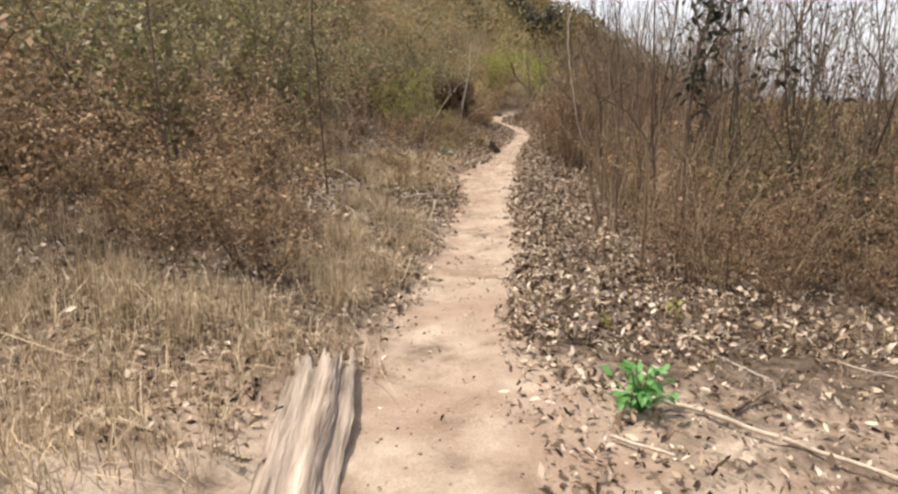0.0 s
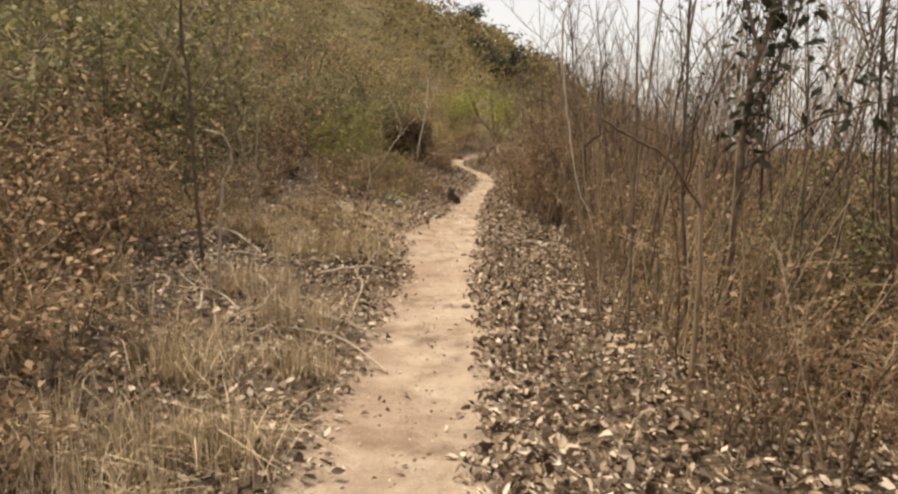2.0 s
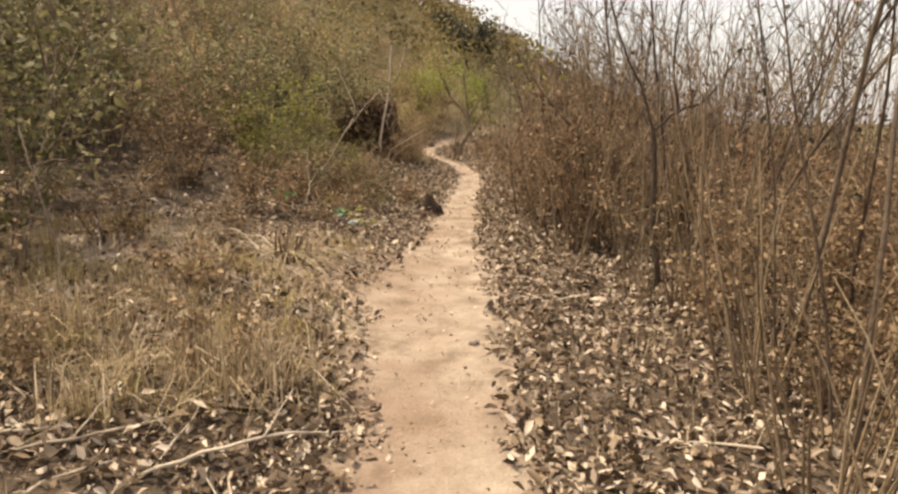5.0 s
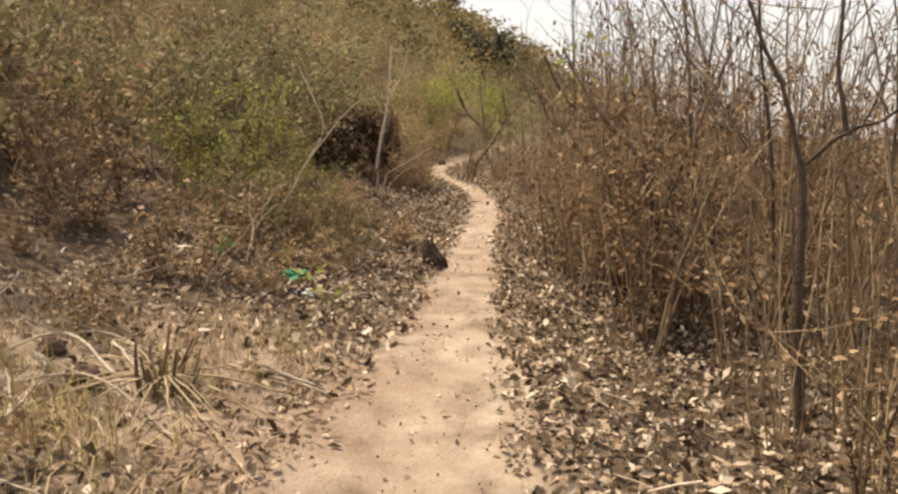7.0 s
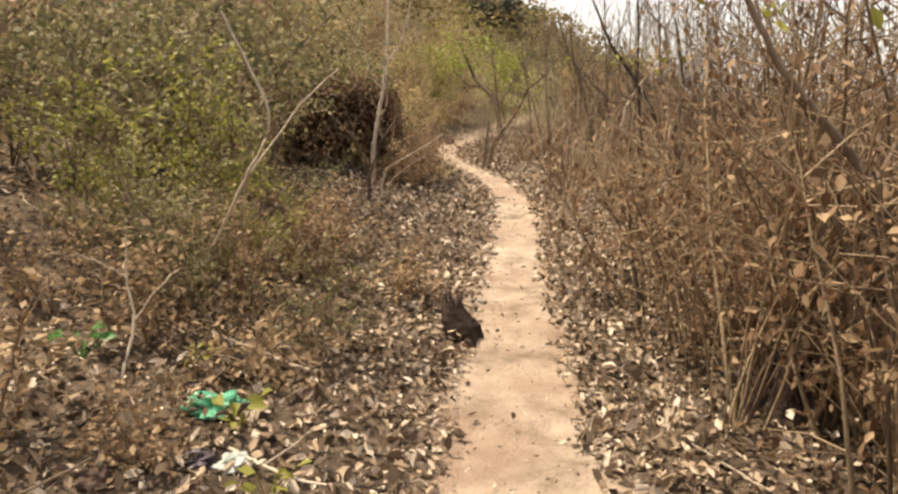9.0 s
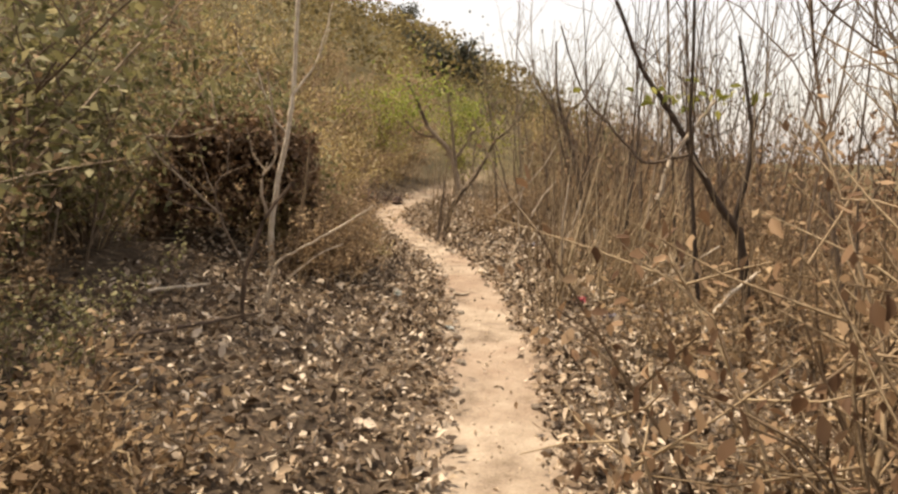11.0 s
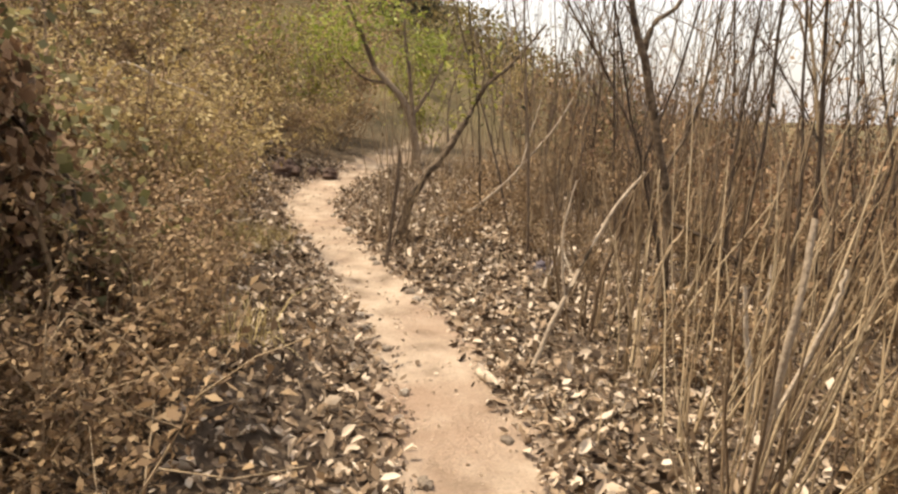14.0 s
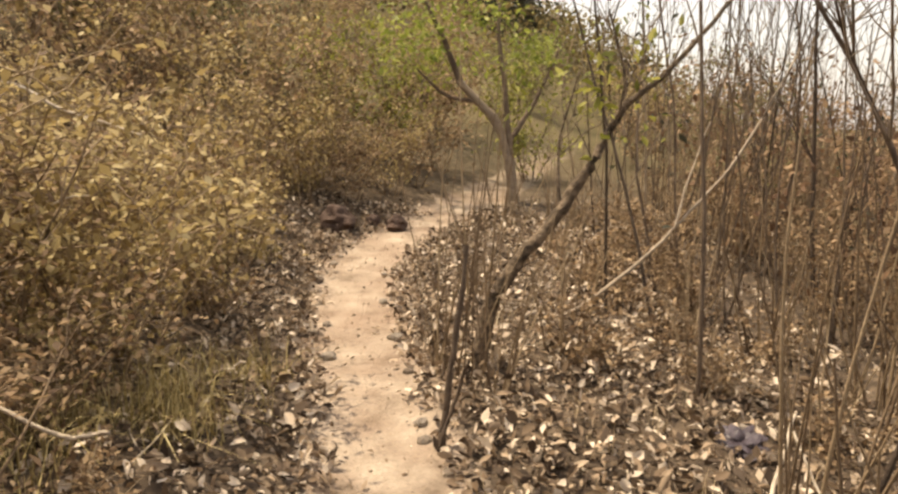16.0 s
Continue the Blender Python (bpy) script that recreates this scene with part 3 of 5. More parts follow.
def twiggy_tree(height, mat):
    """A bare tree with a dense fan of fine twigs."""
    e = thing("twiggy_tree", "bare grey tree with a dense fan of fine twigs", "tree", "bare twiggy trees")
    main = wander((0, 0, -0.1), (rng.normal(0, 0.06), rng.normal(0, 0.06), 1), height, 9, 0.07, 0.01)
    v, f = tubes([(main, np.linspace(0.02, 0.005, len(main)))], 6)
    part("trunk", soften(mesh_of("trunk", v, f, mat)), e)
    for k in range(7):
        j = int(rng.integers(2, 8))
        a = rng.uniform(0, 6.28)
        tw = wander(main[j], (0.8 * math.cos(a), 0.8 * math.sin(a), 1), height * rng.uniform(0.25, 0.45), 6, 0.12, 0.05)
        lines = [(tw, np.linspace(0.009, 0.003, len(tw)))]
        for _ in range(9):
            i = int(rng.integers(1, 7))
            sub = wander(tw[i], (rng.normal(0, 0.7), rng.normal(0, 0.7), 0.8), height * rng.uniform(0.06, 0.16), 3, 0.18)
            lines.append((sub, np.linspace(0.0045, 0.002, len(sub))))
        v, f = tubes(lines, 3)
        part("branch", mesh_of("branch", v, f, mat), e)
    return e


fans = [twiggy_tree(3.6, M_BARK), twiggy_tree(4.2, M_BARK), twiggy_tree(3.2, M_CANE)]
plant_all(fans, spread_out([q for q in pick(160, 3.0, 7, 13, 22, 1.7) if q[0] > 3.1], 0.7)[:22], 0.85, 1.2)
plant_all(fans, spread_out([q for q in pick(80, 2.7, 7, 9.8, 13, 2.2) if q[0] > 2.7], 0.9)[:7], 0.8, 1.15)
plant_all(fans, spread_out([q for q in pick(80, 4.4, 9, 21.5, 34, 2.2) if q[0] > 4.3], 1.0)[:14], 0.8, 1.15)


def back_stems():
    """The crowd of thin stems further down the slope, too many to count."""
    lines = []
    for x, y, z in np.concatenate([pick(300, 3.7, 12, 9.2, 22, 2.2), pick(380, 4.8, 13, 21, 40, 2.0)]):
        h = rng.uniform(2.0, 4.6)
        c = wander((x, y, z - 0.1), (rng.normal(0.04, 0.1), rng.normal(0, 0.08), 1), h, 7, 0.05)
        lines.append((c, np.linspace(rng.uniform(0.007, 0.015), 0.004, len(c))))
        for _ in range(2):
            i = int(rng.integers(3, 7))
            w = wander(c[i], (rng.normal(0, 0.45), rng.normal(0, 0.45), 1), h * 0.25, 3, 0.1)
            lines.append((w, np.linspace(0.005, 0.0025, len(w))))
    v, f = tubes(lines, 3)
    tagged(new("distant_saplings", mesh_of("distant_saplings", v, f, M_BARK)), "crowd of thin leafless stems down the slope", "saplings", kind="stuff")


back_stems()


def cane_clump(height, count, mat=M_CANE, lean=0.05, label="clump of thin dry upright canes in leaf litter"):
    """Thin upright canes out of one root, each a part."""
    e = thing("cane_clump", label, "shrub", "cane clumps")
    for k in range(count):
        a, d = rng.uniform(0, 6.28), rng.uniform(0, 0.16)
        h = height * rng.uniform(0.45, 1.1)
        c = wander((d * math.cos(a), d * math.sin(a), -0.06), (0.22 * math.cos(a) + lean, 0.22 * math.sin(a), 1), h, 6, 0.06)
        v, f = tubes([(c, np.linspace(rng.uniform(0.005, 0.011), 0.0025, len(c)))], 4)
        part("cane", mesh_of("cane", v, f, mat), e)
    return e


clumps = [cane_clump(h, c) for h, c in ((1.5, 11), (1.1, 9), (1.9, 12))]
plant_all(clumps, spread_out([q for q in pick(200, 1.5, 6, 8.3, 13, 1.0) if q[0] > 1.6], 0.5)[:19], 0.8, 1.2)
plant_all(clumps, spread_out([q for q in pick(200, 2.4, 6, 13.5, 21, 0.9) if q[0] > 2.7], 0.5)[:18], 0.8, 1.2)
plant_all(clumps, spread_out([q for q in pick(300, 2.6, 8, 21.5, 34, 0.45) if q[0] > 2.6], 0.5)[:48], 0.7, 1.2)
plant_all(clumps, [(x, y, float(land(x, y))) for x, y in ((2.75, 14.6), (3.0, 14.2), (3.3, 14.7), (2.9, 15.3), (3.4, 15.3), (3.2, 13.8), (2.6, 16.0), (2.9, 16.5), (2.5, 17.2), (2.7, 17.9))], 0.9, 1.25)
plant_all(clumps, [(x, y, float(land(x, y))) for x, y in ((3.253, 23.521), (3.036, 23.13), (2.902, 28.09), (2.769, 28.246), (3.016, 27.935))], 0.75, 0.9)

fanned = [cane_clump(h, c, M_CANE_PALE, l, "fan of pale tan canes leaning out of leaf litter") for h, c, l in ((1.9, 15, 0.35), (1.5, 13, 0.2), (2.3, 14, 0.3))]
plant_upright(fanned, [(x, y, float(land(x, y))) for x, y in ((3.3, 23.55), (3.65, 23.2), (3.95, 23.75), (4.35, 23.45), (4.05, 24.4), (3.55, 24.25), (4.7, 24.3), (3.85, 25.2), (4.45, 25.2), (4.8, 25.0), (5.3, 24.6))], 0.75, 1.1)
plant_upright(fanned, [(x, y, float(land(x, y))) for x, y in ((2.55, 10.6), (2.9, 10.2), (3.2, 10.7), (2.4, 11.3), (2.85, 11.4), (3.3, 11.5), (2.35, 9.9), (2.75, 9.6))], 0.8, 1.15)

# ---------------------------------------------------------------- leaf litter and grass
def litter(name, label, p, lo, hi, lift=0.02, simple=False):
    n = len(p)
    p = p + np.array([0, 0, 1]) * (0.004 + rng.exponential(1.0, n)[:, None] * lift)
    v, f = leaves(p, lo * 0.6 + (hi - lo * 0.6) * rng.uniform(0, 1, n) ** 1.6, rng.uniform(0, 6.3, n), rng.normal(0, 0.6, n), rng.normal(0, 0.85, n), rng.uniform(0.6, 1.4, n)[:, None, None], simple)
    return tagged(new(name, mesh_of(name, v, f, M_LITTER)), label, "leaf litter", kind="stuff")


def beside(n, y0, y1, reach, soft):
    """Places beside the trail, thinning out away from it: negative reach is uphill."""
    y = rng.uniform(y0, y1, n)
    w = np.interp(y, WIDE_Y, WIDE)
    d = w * (rng.uniform(0.68, 1.12, n) + 0.2 * waves(y, y * 0.3, 5.0)) + rng.exponential(soft, n) * 0.15 + rng.uniform(0, 1, n) ** 1.35 * abs(reach)
    x = trail_x(y) + np.sign(reach) * d
    keep = rng.uniform(0, 1, n) > 0.75 * pale_patch(x, y)
    x, y = x[keep], y[keep]
    return np.stack([x, y, land(x, y)], 1)


litter("leaf_litter", "thick layer of curled brown and tan fallen leaves", beside(66000, 6.5, 33, 2.6, 0.4), 0.035, 0.09)
litter("leaf_litter", "thin scatter of dead leaves on bare earth", beside(2600, 4.5, 6.9, 2.4, 0.4), 0.03, 0.075)
litter("leaf_litter", "brown fallen leaves further down the slope", beside(27000, 6.5, 34, 5.5, 9.0), 0.045, 0.1, 0.03, True)
litter("leaf_litter", "brown fallen leaves below the bushes", beside(44000, 11.5, 33, -2.4, 0.6), 0.035, 0.085)
litter("leaf_litter", "scattered brown leaves among dry grass", beside(12500, 4.9, 12.4, -2.6, 1.0), 0.03, 0.08)
litter("leaf_litter", "brown fallen leaves further up the bank", beside(9000, 7.3, 34, -5.0, 9.0), 0.04, 0.1, 0.03, True)
q = rng.uniform(5.3, 32.94, 900)
q = np.stack([trail_x(q) + rng.normal(0, 0.24, 900), q, 0 * q], 1)
q[:, 2] = land(q[:, 0], q[:, 1])
litter("leaf_litter", "few dry leaf crumbs on the trodden trail", q, 0.015, 0.05, 0.004)


def grass(name, label, p, mat, lo, hi, per=14):
    n = len(p)
    q = np.repeat(p, per, 0) + np.concatenate([rng.normal(0, 0.05, (n * per, 2)), np.zeros((n * per, 1))], 1)
    m = len(q)
    v, f = blades(q, rng.uniform(lo, hi, m), rng.exponential(0.8, m), rng.uniform(0, 6.3, m), rng.uniform(0.0018, 0.004, m))
    return tagged(new(name, mesh_of(name, v, f, mat)), label, "dry grass", kind="stuff")


def clumped(n, x0, x1, y0, y1, clear, per, spread=0.13):
    """Places in uneven clumps uphill of the trail."""
    c = pick(n, x0, x1, y0, y1, clear)
    c = c[c[:, 0] < trail_x(c[:, 1])]
    c = np.repeat(c, per, 0)
    c[:, :2] += rng.normal(0, spread, (len(c), 2))
    c[:, 2] = land(c[:, 0], c[:, 1])
    return c


grass("dry_grass", "tangled straw-coloured dry grass on the bank", clumped(105, -3.7, 0.75, 6.1, 12.9, 0.25, 11, 0.1), M_STRAW, 0.1, 0.4, 13)
grass("dry_grass", "flattened pale dry grass in the clearing", clumped(80, -3.3, -0.45, 4.7, 6.9, 0.1, 9, 0.2), M_STRAW, 0.08, 0.28, 10)
grass("dry_grass", "pale matted dry grass", clumped(70, -2.4, 0.3, 12.8, 15.8, 0.3, 9, 0.16), M_STRAW, 0.04, 0.16, 11)
grass("dry_grass", "low greenish dry grass", clumped(48, -2.6, 0.6, 12, 15.6, 0.3, 8), M_STRAW_GREEN, 0.06, 0.22)
grass("dry_grass", "greenish dry grass at the foot of the bushes", clumped(45, -1.5, 2, 25.5, 33, 0.35, 8), M_STRAW_GREEN, 0.1, 0.32)
g = pick(850, 0, 5, 6.3, 34, 0.0, 0.2)
grass("dry_grass", "thin dry grass along the trail edge", g[g[:, 0] > trail_x(g[:, 1])], M_STRAW, 0.05, 0.2, 8)


# ---------------------------------------------------------------- the far hillside
def far_woods():
    n = 2100
    r = rng.uniform(33, 115, n)
    az = np.radians(rng.uniform(-48, 75, n))
    x, y = 1 - r * np.sin(az), 15 + r * np.cos(az)
    h = rng.uniform(1.0, 3.2, n)
    z = land(x, y)
    k = 60
    c = np.repeat(np.stack([x, y, z], 1), k, 0)
    hh = np.repeat(h, k)
    d = rng.normal(0, 1, (n * k, 3))
    d /= np.linalg.norm(d, axis=1)[:, None]
    d *= rng.uniform(0.3, 1, n * k)[:, None] ** 0.5
    p = c + d * hh[:, None] * np.array([0.6, 0.6, 0.5]) + np.stack([0 * hh, 0 * hh, hh * 0.5], 1)
    v, f = leaves(p, hh * (0.03 + 0.0013 * np.repeat(r, k)) * rng.uniform(0.7, 1.5, n * k), rng.uniform(0, 6.3, n * k), rng.normal(0, 0.7, n * k), rng.normal(0, 0.7, n * k), 1.6, True)
    tagged(new("hillside_scrub", mesh_of("hillside_scrub", v, f, M_HILL)), "brown and olive dry scrub covering the hillside", "scrub", kind="stuff")


far_woods()


def downhill_scrub():
    """Bushes too many to count below the saplings: stems under a loose cloud of dead leaves."""
    p = np.concatenate([pick(150, 6, 15, 9, 24, 3.0), pick(260, 6.2, 17, 22, 46, 3.0)])
    n, k = len(p), 210
    h = np.repeat(rng.uniform(1.2, 3.1, n), k)
    d = rng.normal(0, 1, (n * k, 3))
    d /= np.linalg.norm(d, axis=1)[:, None] / rng.uniform(0.25, 1, n * k)[:, None] ** 0.5
    q = np.repeat(p, k, 0) + d * h[:, None] * np.array([0.6, 0.6, 0.48]) + np.stack([0 * h, 0 * h, h * 0.55], 1)
    m = n * k
    v, f = leaves(q, rng.uniform(0.05, 0.12, m), rng.uniform(0, 6.3, m), rng.normal(-0.4, 0.7, m), rng.normal(0, 0.8, m), 1.1, True)
    tagged(new("downhill_scrub", mesh_of("downhill_scrub", v, f, M_LEAF_RUST)), "brown leafy scrub lower down the slope", "scrub", kind="stuff")
    lines = []
    for x, y, z in p:
        for _ in range(7):
            c = wander((x, y, z - 0.1), (rng.normal(0, 0.35), rng.normal(0, 0.35), 1), rng.uniform(1.2, 2.6), 4, 0.1)
            lines.append((c, np.linspace(0.009, 0.003, len(c))))
    v, f = tubes(lines, 3)
    tagged(new("scrub_stems", mesh_of("scrub_stems", v, f, M_CANE)), "bare stems of the scrub lower down the slope", "scrub", kind="stuff")


downhill_scrub()


# ---------------------------------------------------------------- single sticks and branches
def bend(points, steps=6, jitter=0.0028):
    """A smooth line through a few points."""
    q = np.asarray(points, float)
    q = np.vstack([2 * q[0] - q[1], q, 2 * q[-1] - q[-2]])
    out = []
    for k in range(1, len(q) - 2):
        for t in np.arange(steps) / steps:
            a, b, c, d = q[k - 1:k + 3]
            out.append(0.5 * (2 * b + (c - a) * t + (2 * a - 5 * b + 4 * c - d) * t * t + (3 * b - a - 3 * c + d) * t ** 3))
    out.append(q[-2])
    out = np.array(out)
    return out + rng.normal(0, jitter, out.shape)


def limb(points, r0, r1, mat, sides=7, name="limb"):
    line = bend(points)
    rad = np.linspace(r0, r1, len(line)) * rng.uniform(0.88, 1.12, len(line))
    v, f = tubes([(line, rad)], sides)
    return soften(mesh_of(name, v, f, mat))


def branch(label, main, r0, r1, mat, sides=(), name="fallen_branch", category="branch"):
    """A branch with side shoots, as parts of one thing."""
    e = thing(name, label, category)
    part("limb", limb(main, r0, r1, mat), e)
    for pts in sides:
        part("side_shoot", limb(pts, r0 * 0.55, r1 * 0.7, mat, 5), e)
    return e


def z_at(x, y, up=0.0):
    return (x, y, float(land(x, y)) + up)


branch("long bleached stick lying beside a green plant", [z_at(0.998, 5.68, 0.05), z_at(1.35, 5.54, 0.03), z_at(1.69, 5.28, 0.03), z_at(2.14, 4.94, 0.02)], 0.014, 0.011, M_PALE)
branch("forked brown twig lying on bare ground", [z_at(1.6, 5.58, 0.02), z_at(1.9, 5.83, 0.04), z_at(2.25, 6.28, 0.02)], 0.012, 0.005, M_BARK, [[z_at(1.9, 5.83, 0.04), z_at(1.93, 5.58, 0.02)]])
branch("short pale twig on the ground", [z_at(0.894, 5.28, 0.02), z_at(1.14, 5.08, 0.02)], 0.01, 0.007, M_PALE)
branch("pale stick lying across dry litter", [z_at(0.05, 15.25, 0.04), z_at(0.3, 15.22, 0.03), z_at(0.52, 15.17, 0.02)], 0.012, 0.008, M_PALE)
branch("long brown branch lying in shaded litter", [z_at(0.052, 21.258, 0.05), z_at(0.522, 21.948, 0.05), z_at(0.875, 22.473, 0.04)], 0.016, 0.008, M_BARK, [[z_at(0.522, 21.948, 0.05), z_at(0.684, 21.981, 0.12)]])
branch("grey branch lying under the bushes", [z_at(0.005, 22.261, 0.06), z_at(0.14, 22.595, 0.05), z_at(0.376, 22.945, 0.03)], 0.016, 0.01, M_PALE)
branch("broken pale sticks propped in rusty leaves", [(2.6, 17.55, 0.26), (2.72, 17.55, 0.5), (2.88, 17.53, 0.74)], 0.014, 0.009, M_PALE, [[(2.86, 17.53, 0.72), (3.0, 17.45, 0.58), (3.2, 17.4, 0.3)]], "propped_branch")
branch("thin dark upright stick beside the path", [(2.47, 18.36, 0.3), (2.44, 18.38, 0.6), (2.4, 18.42, 0.95), (2.37, 18.43, 1.25)], 0.017, 0.009, M_BARK_DARK, (), "upright_stick", "stick")
branch("slender pale forked stick leaning out of the litter", [(3.175, 25.175, 0.5), (3.356, 25.178, 0.92), (3.576, 25.178, 1.36), (3.777, 25.199, 1.6)], 0.016, 0.007, M_PALE, [[(3.356, 25.178, 0.92), (3.338, 25.218, 1.25), (3.397, 25.216, 1.55)]], "leaning_stick", "stick")
branch("splintered pale broken stem", [(4.173, 24.631, 0.38), (4.113, 24.644, 0.75), (4.043, 24.637, 1.11)], 0.022, 0.01, M_PALE, [[(4.183, 24.641, 0.4), (4.214, 24.66, 0.9), (4.205, 24.68, 1.2)]], "snapped_sapling", "sapling")
branch("bent pale stick standing in litter", [(3.759, 25.701, 0.45), (3.799, 25.699, 0.82), (3.869, 25.696, 1.06), (3.939, 25.693, 1.27)], 0.015, 0.009, M_CANE, (), "bent_stick", "stick")
branch("forked pale stick leaning beside dry canes", [(4.051, 25.738, 0.45), (4.238, 25.68, 1.04), (4.348, 25.675, 1.21), (4.388, 25.673, 1.46)], 0.013, 0.008, M_CANE, (), "bent_stick", "stick")
branch("pale cane broken at the top", [(3.369, 23.636, 0.42), (3.279, 23.419, 1.19), (3.319, 23.418, 1.64)], 0.014, 0.009, M_PALE, [[(3.291, 23.469, 1.0), (3.399, 23.414, 1.35), (3.439, 23.412, 1.5)]], "broken_cane", "cane")
branch("thin bleached stick stuck in the litter", [(3.783, 26.7, 0.46), (3.951, 26.893, 0.65), (4.13, 27.086, 0.86)], 0.011, 0.006, M_PALE, [[(4.098, 27.037, 0.8), (4.131, 26.885, 0.62), (4.164, 26.734, 0.47)]], "propped_stick", "stick")
branch("grey branch lying among dry canes", [z_at(3.603, 23.505, 0.03), (4.066, 23.785, 0.55), (4.548, 24.065, 0.62), (5.252, 24.134, 0.97)], 0.018, 0.009, M_PALE, [[(4.066, 23.785, 0.55), (4.318, 23.824, 0.8), (4.62, 23.861, 0.9)]])
branch("dark straight stick standing at the trail edge", [(2.681, 27.369, 0.54), (2.73, 27.347, 0.99), (2.79, 27.344, 1.52)], 0.019, 0.011, M_BARK_DARK, [[(2.659, 27.33, 0.55), (2.728, 27.307, 0.8), (2.795, 27.244, 1.05)]], "upright_stick", "stick")
branch("long silvery stick leaning through dry canes", [(3.272, 29.225, 0.56), (3.486, 29.316, 0.66), (3.736, 29.305, 0.65), (4.176, 29.286, 0.98), (4.525, 29.27, 1.34), (4.905, 29.254, 1.81), (5.275, 29.238, 2.55)], 0.018, 0.008, M_PALE, [[(4.485, 29.272, 1.31), (4.556, 29.289, 1.6), (4.685, 29.264, 2.05)]], "leaning_stick", "stick")
branch("curled grey branch over the bank", [z_at(-0.909, 10.58, -0.05), (-0.829, 10.580, 0.998), (-0.759, 10.580, 1.928), (-0.709, 10.580, 2.028), (-0.619, 10.580, 2.068), (-0.449, 10.580, 2.078)], 0.007, 0.005, M_BARK, (), "curled_branch")
branch("pale forked stick standing in dry grass", [z_at(-1.06, 10.33, -0.05), (-1.012, 10.280, 0.898), (-0.982, 10.280, 1.308), (-0.912, 10.280, 1.458), (-0.952, 10.280, 1.648), (-1.092, 10.280, 1.698)], 0.013, 0.007, M_PALE, (), "forked_stick", "stick")
branch("pale crooked branch leaning out of the bushes", [z_at(-0.62, 18.6, -0.05), (-0.25, 18.3, 0.95), (0.12, 18.0, 1.5), (0.28, 17.9, 1.8), (0.19, 17.9, 2.09), (0.08, 17.9, 2.34)], 0.009, 0.006, M_PALE, [[(0.12, 18.0, 1.5), (0.42, 18.1, 1.88), (0.62, 18.2, 2.07)]], "crooked_branch")
branch("thin grey branch arching out of the bank", [z_at(0.837, 26.629, -0.05), (0.918, 26.425, 1.13), (1.168, 26.414, 1.22), (1.307, 26.408, 1.28), (1.567, 26.397, 1.16), (1.707, 26.391, 1.17)], 0.012, 0.005, M_PALE, [[(1.307, 26.408, 1.28), (1.203, 26.313, 1.18), (1.083, 26.318, 1.14)]], "arching_branch")
branch("long thin dead branch over yellow bushes", [z_at(0.207, 28.258, -0.05), (0.353, 28.151, 1.6), (0.578, 28.042, 2.17), (0.918, 28.027, 2.06), (1.277, 28.011, 1.94)], 0.013, 0.005, M_PALE, [[(0.398, 28.049, 1.3), (0.669, 27.837, 1.5), (0.969, 27.824, 1.65), (1.099, 27.819, 1.67)]], "arching_branch")


# ---------------------------------------------------------------- crooked trees
def tree(label, trunk, limbs, r0, r1, mat, leaf_mat=None, crowns=(), size=0.06, name="crooked_tree", limb_mat=None, twigs=3):
    """A small tree: trunk, limbs with twigs, and loose leafy sprays."""
    e = thing(name, label, "tree")
    part("trunk", limb(trunk, r0, r1, mat, 9), e)
    for pts, r in limbs:
        lines = [(bend(pts), np.linspace(r, r * 0.4, (len(pts) - 1) * 6 + 1))]
        for _ in range(twigs):
            i = int(rng.integers(3, len(lines[0][0]) - 1))
            tw = wander(lines[0][0][i], (rng.normal(0, 0.6), rng.normal(0, 0.6), 0.9), rng.uniform(0.25, 0.6), 4, 0.2)
            lines.append((tw, np.linspace(0.005, 0.002, len(tw))))
        v, f = tubes(lines, 6)
        part("limb", soften(mesh_of("limb", v, f, limb_mat or mat)), e)
    for c, spread, count in crowns:
        q = np.array(c) + rng.normal(0, 1, (count, 3)) * np.array(spread)
        v, f = leaves(q, size * rng.uniform(0.5, 1.4, count), rng.uniform(0, 6.3, count), rng.normal(-0.4, 0.6, count), rng.normal(0, 0.7, count))
        part("leaf_spray", mesh_of("leaf_spray", v, f, leaf_mat), e, kind="stuff")
    return e


tree("thin dark tree hung with withered black leaves", [z_at(2.85, 10.03, -0.1), (2.806, 9.980, 1.000), (2.826, 9.980, 2.000), (2.926, 9.980, 2.500), (3.006, 9.980, 3.000), (3.056, 9.980, 3.800)],
     [([(2.826, 9.980, 1.900), (3.137, 10.080, 2.449), (3.338, 10.180, 2.998)], 0.016), ([(2.896, 9.980, 2.300), (2.717, 10.080, 2.899), (2.518, 10.180, 3.498)], 0.016), ([(2.826, 9.980, 1.500), (3.336, 9.980, 1.850), (3.885, 9.880, 2.052)], 0.013)],
     0.026, 0.014, M_BARK, M_LEAF_DARK, [((2.856, 9.980, 1.850), (0.07, 0.08, 0.19), 100), ((2.956, 9.980, 2.600), (0.1, 0.11, 0.22), 150), ((3.337, 10.130, 2.899), (0.2, 0.2, 0.17), 80), ((3.735, 9.930, 2.051), (0.27, 0.27, 0.19), 90), ((2.587, 10.130, 3.299), (0.17, 0.17, 0.17), 60)], 0.1)
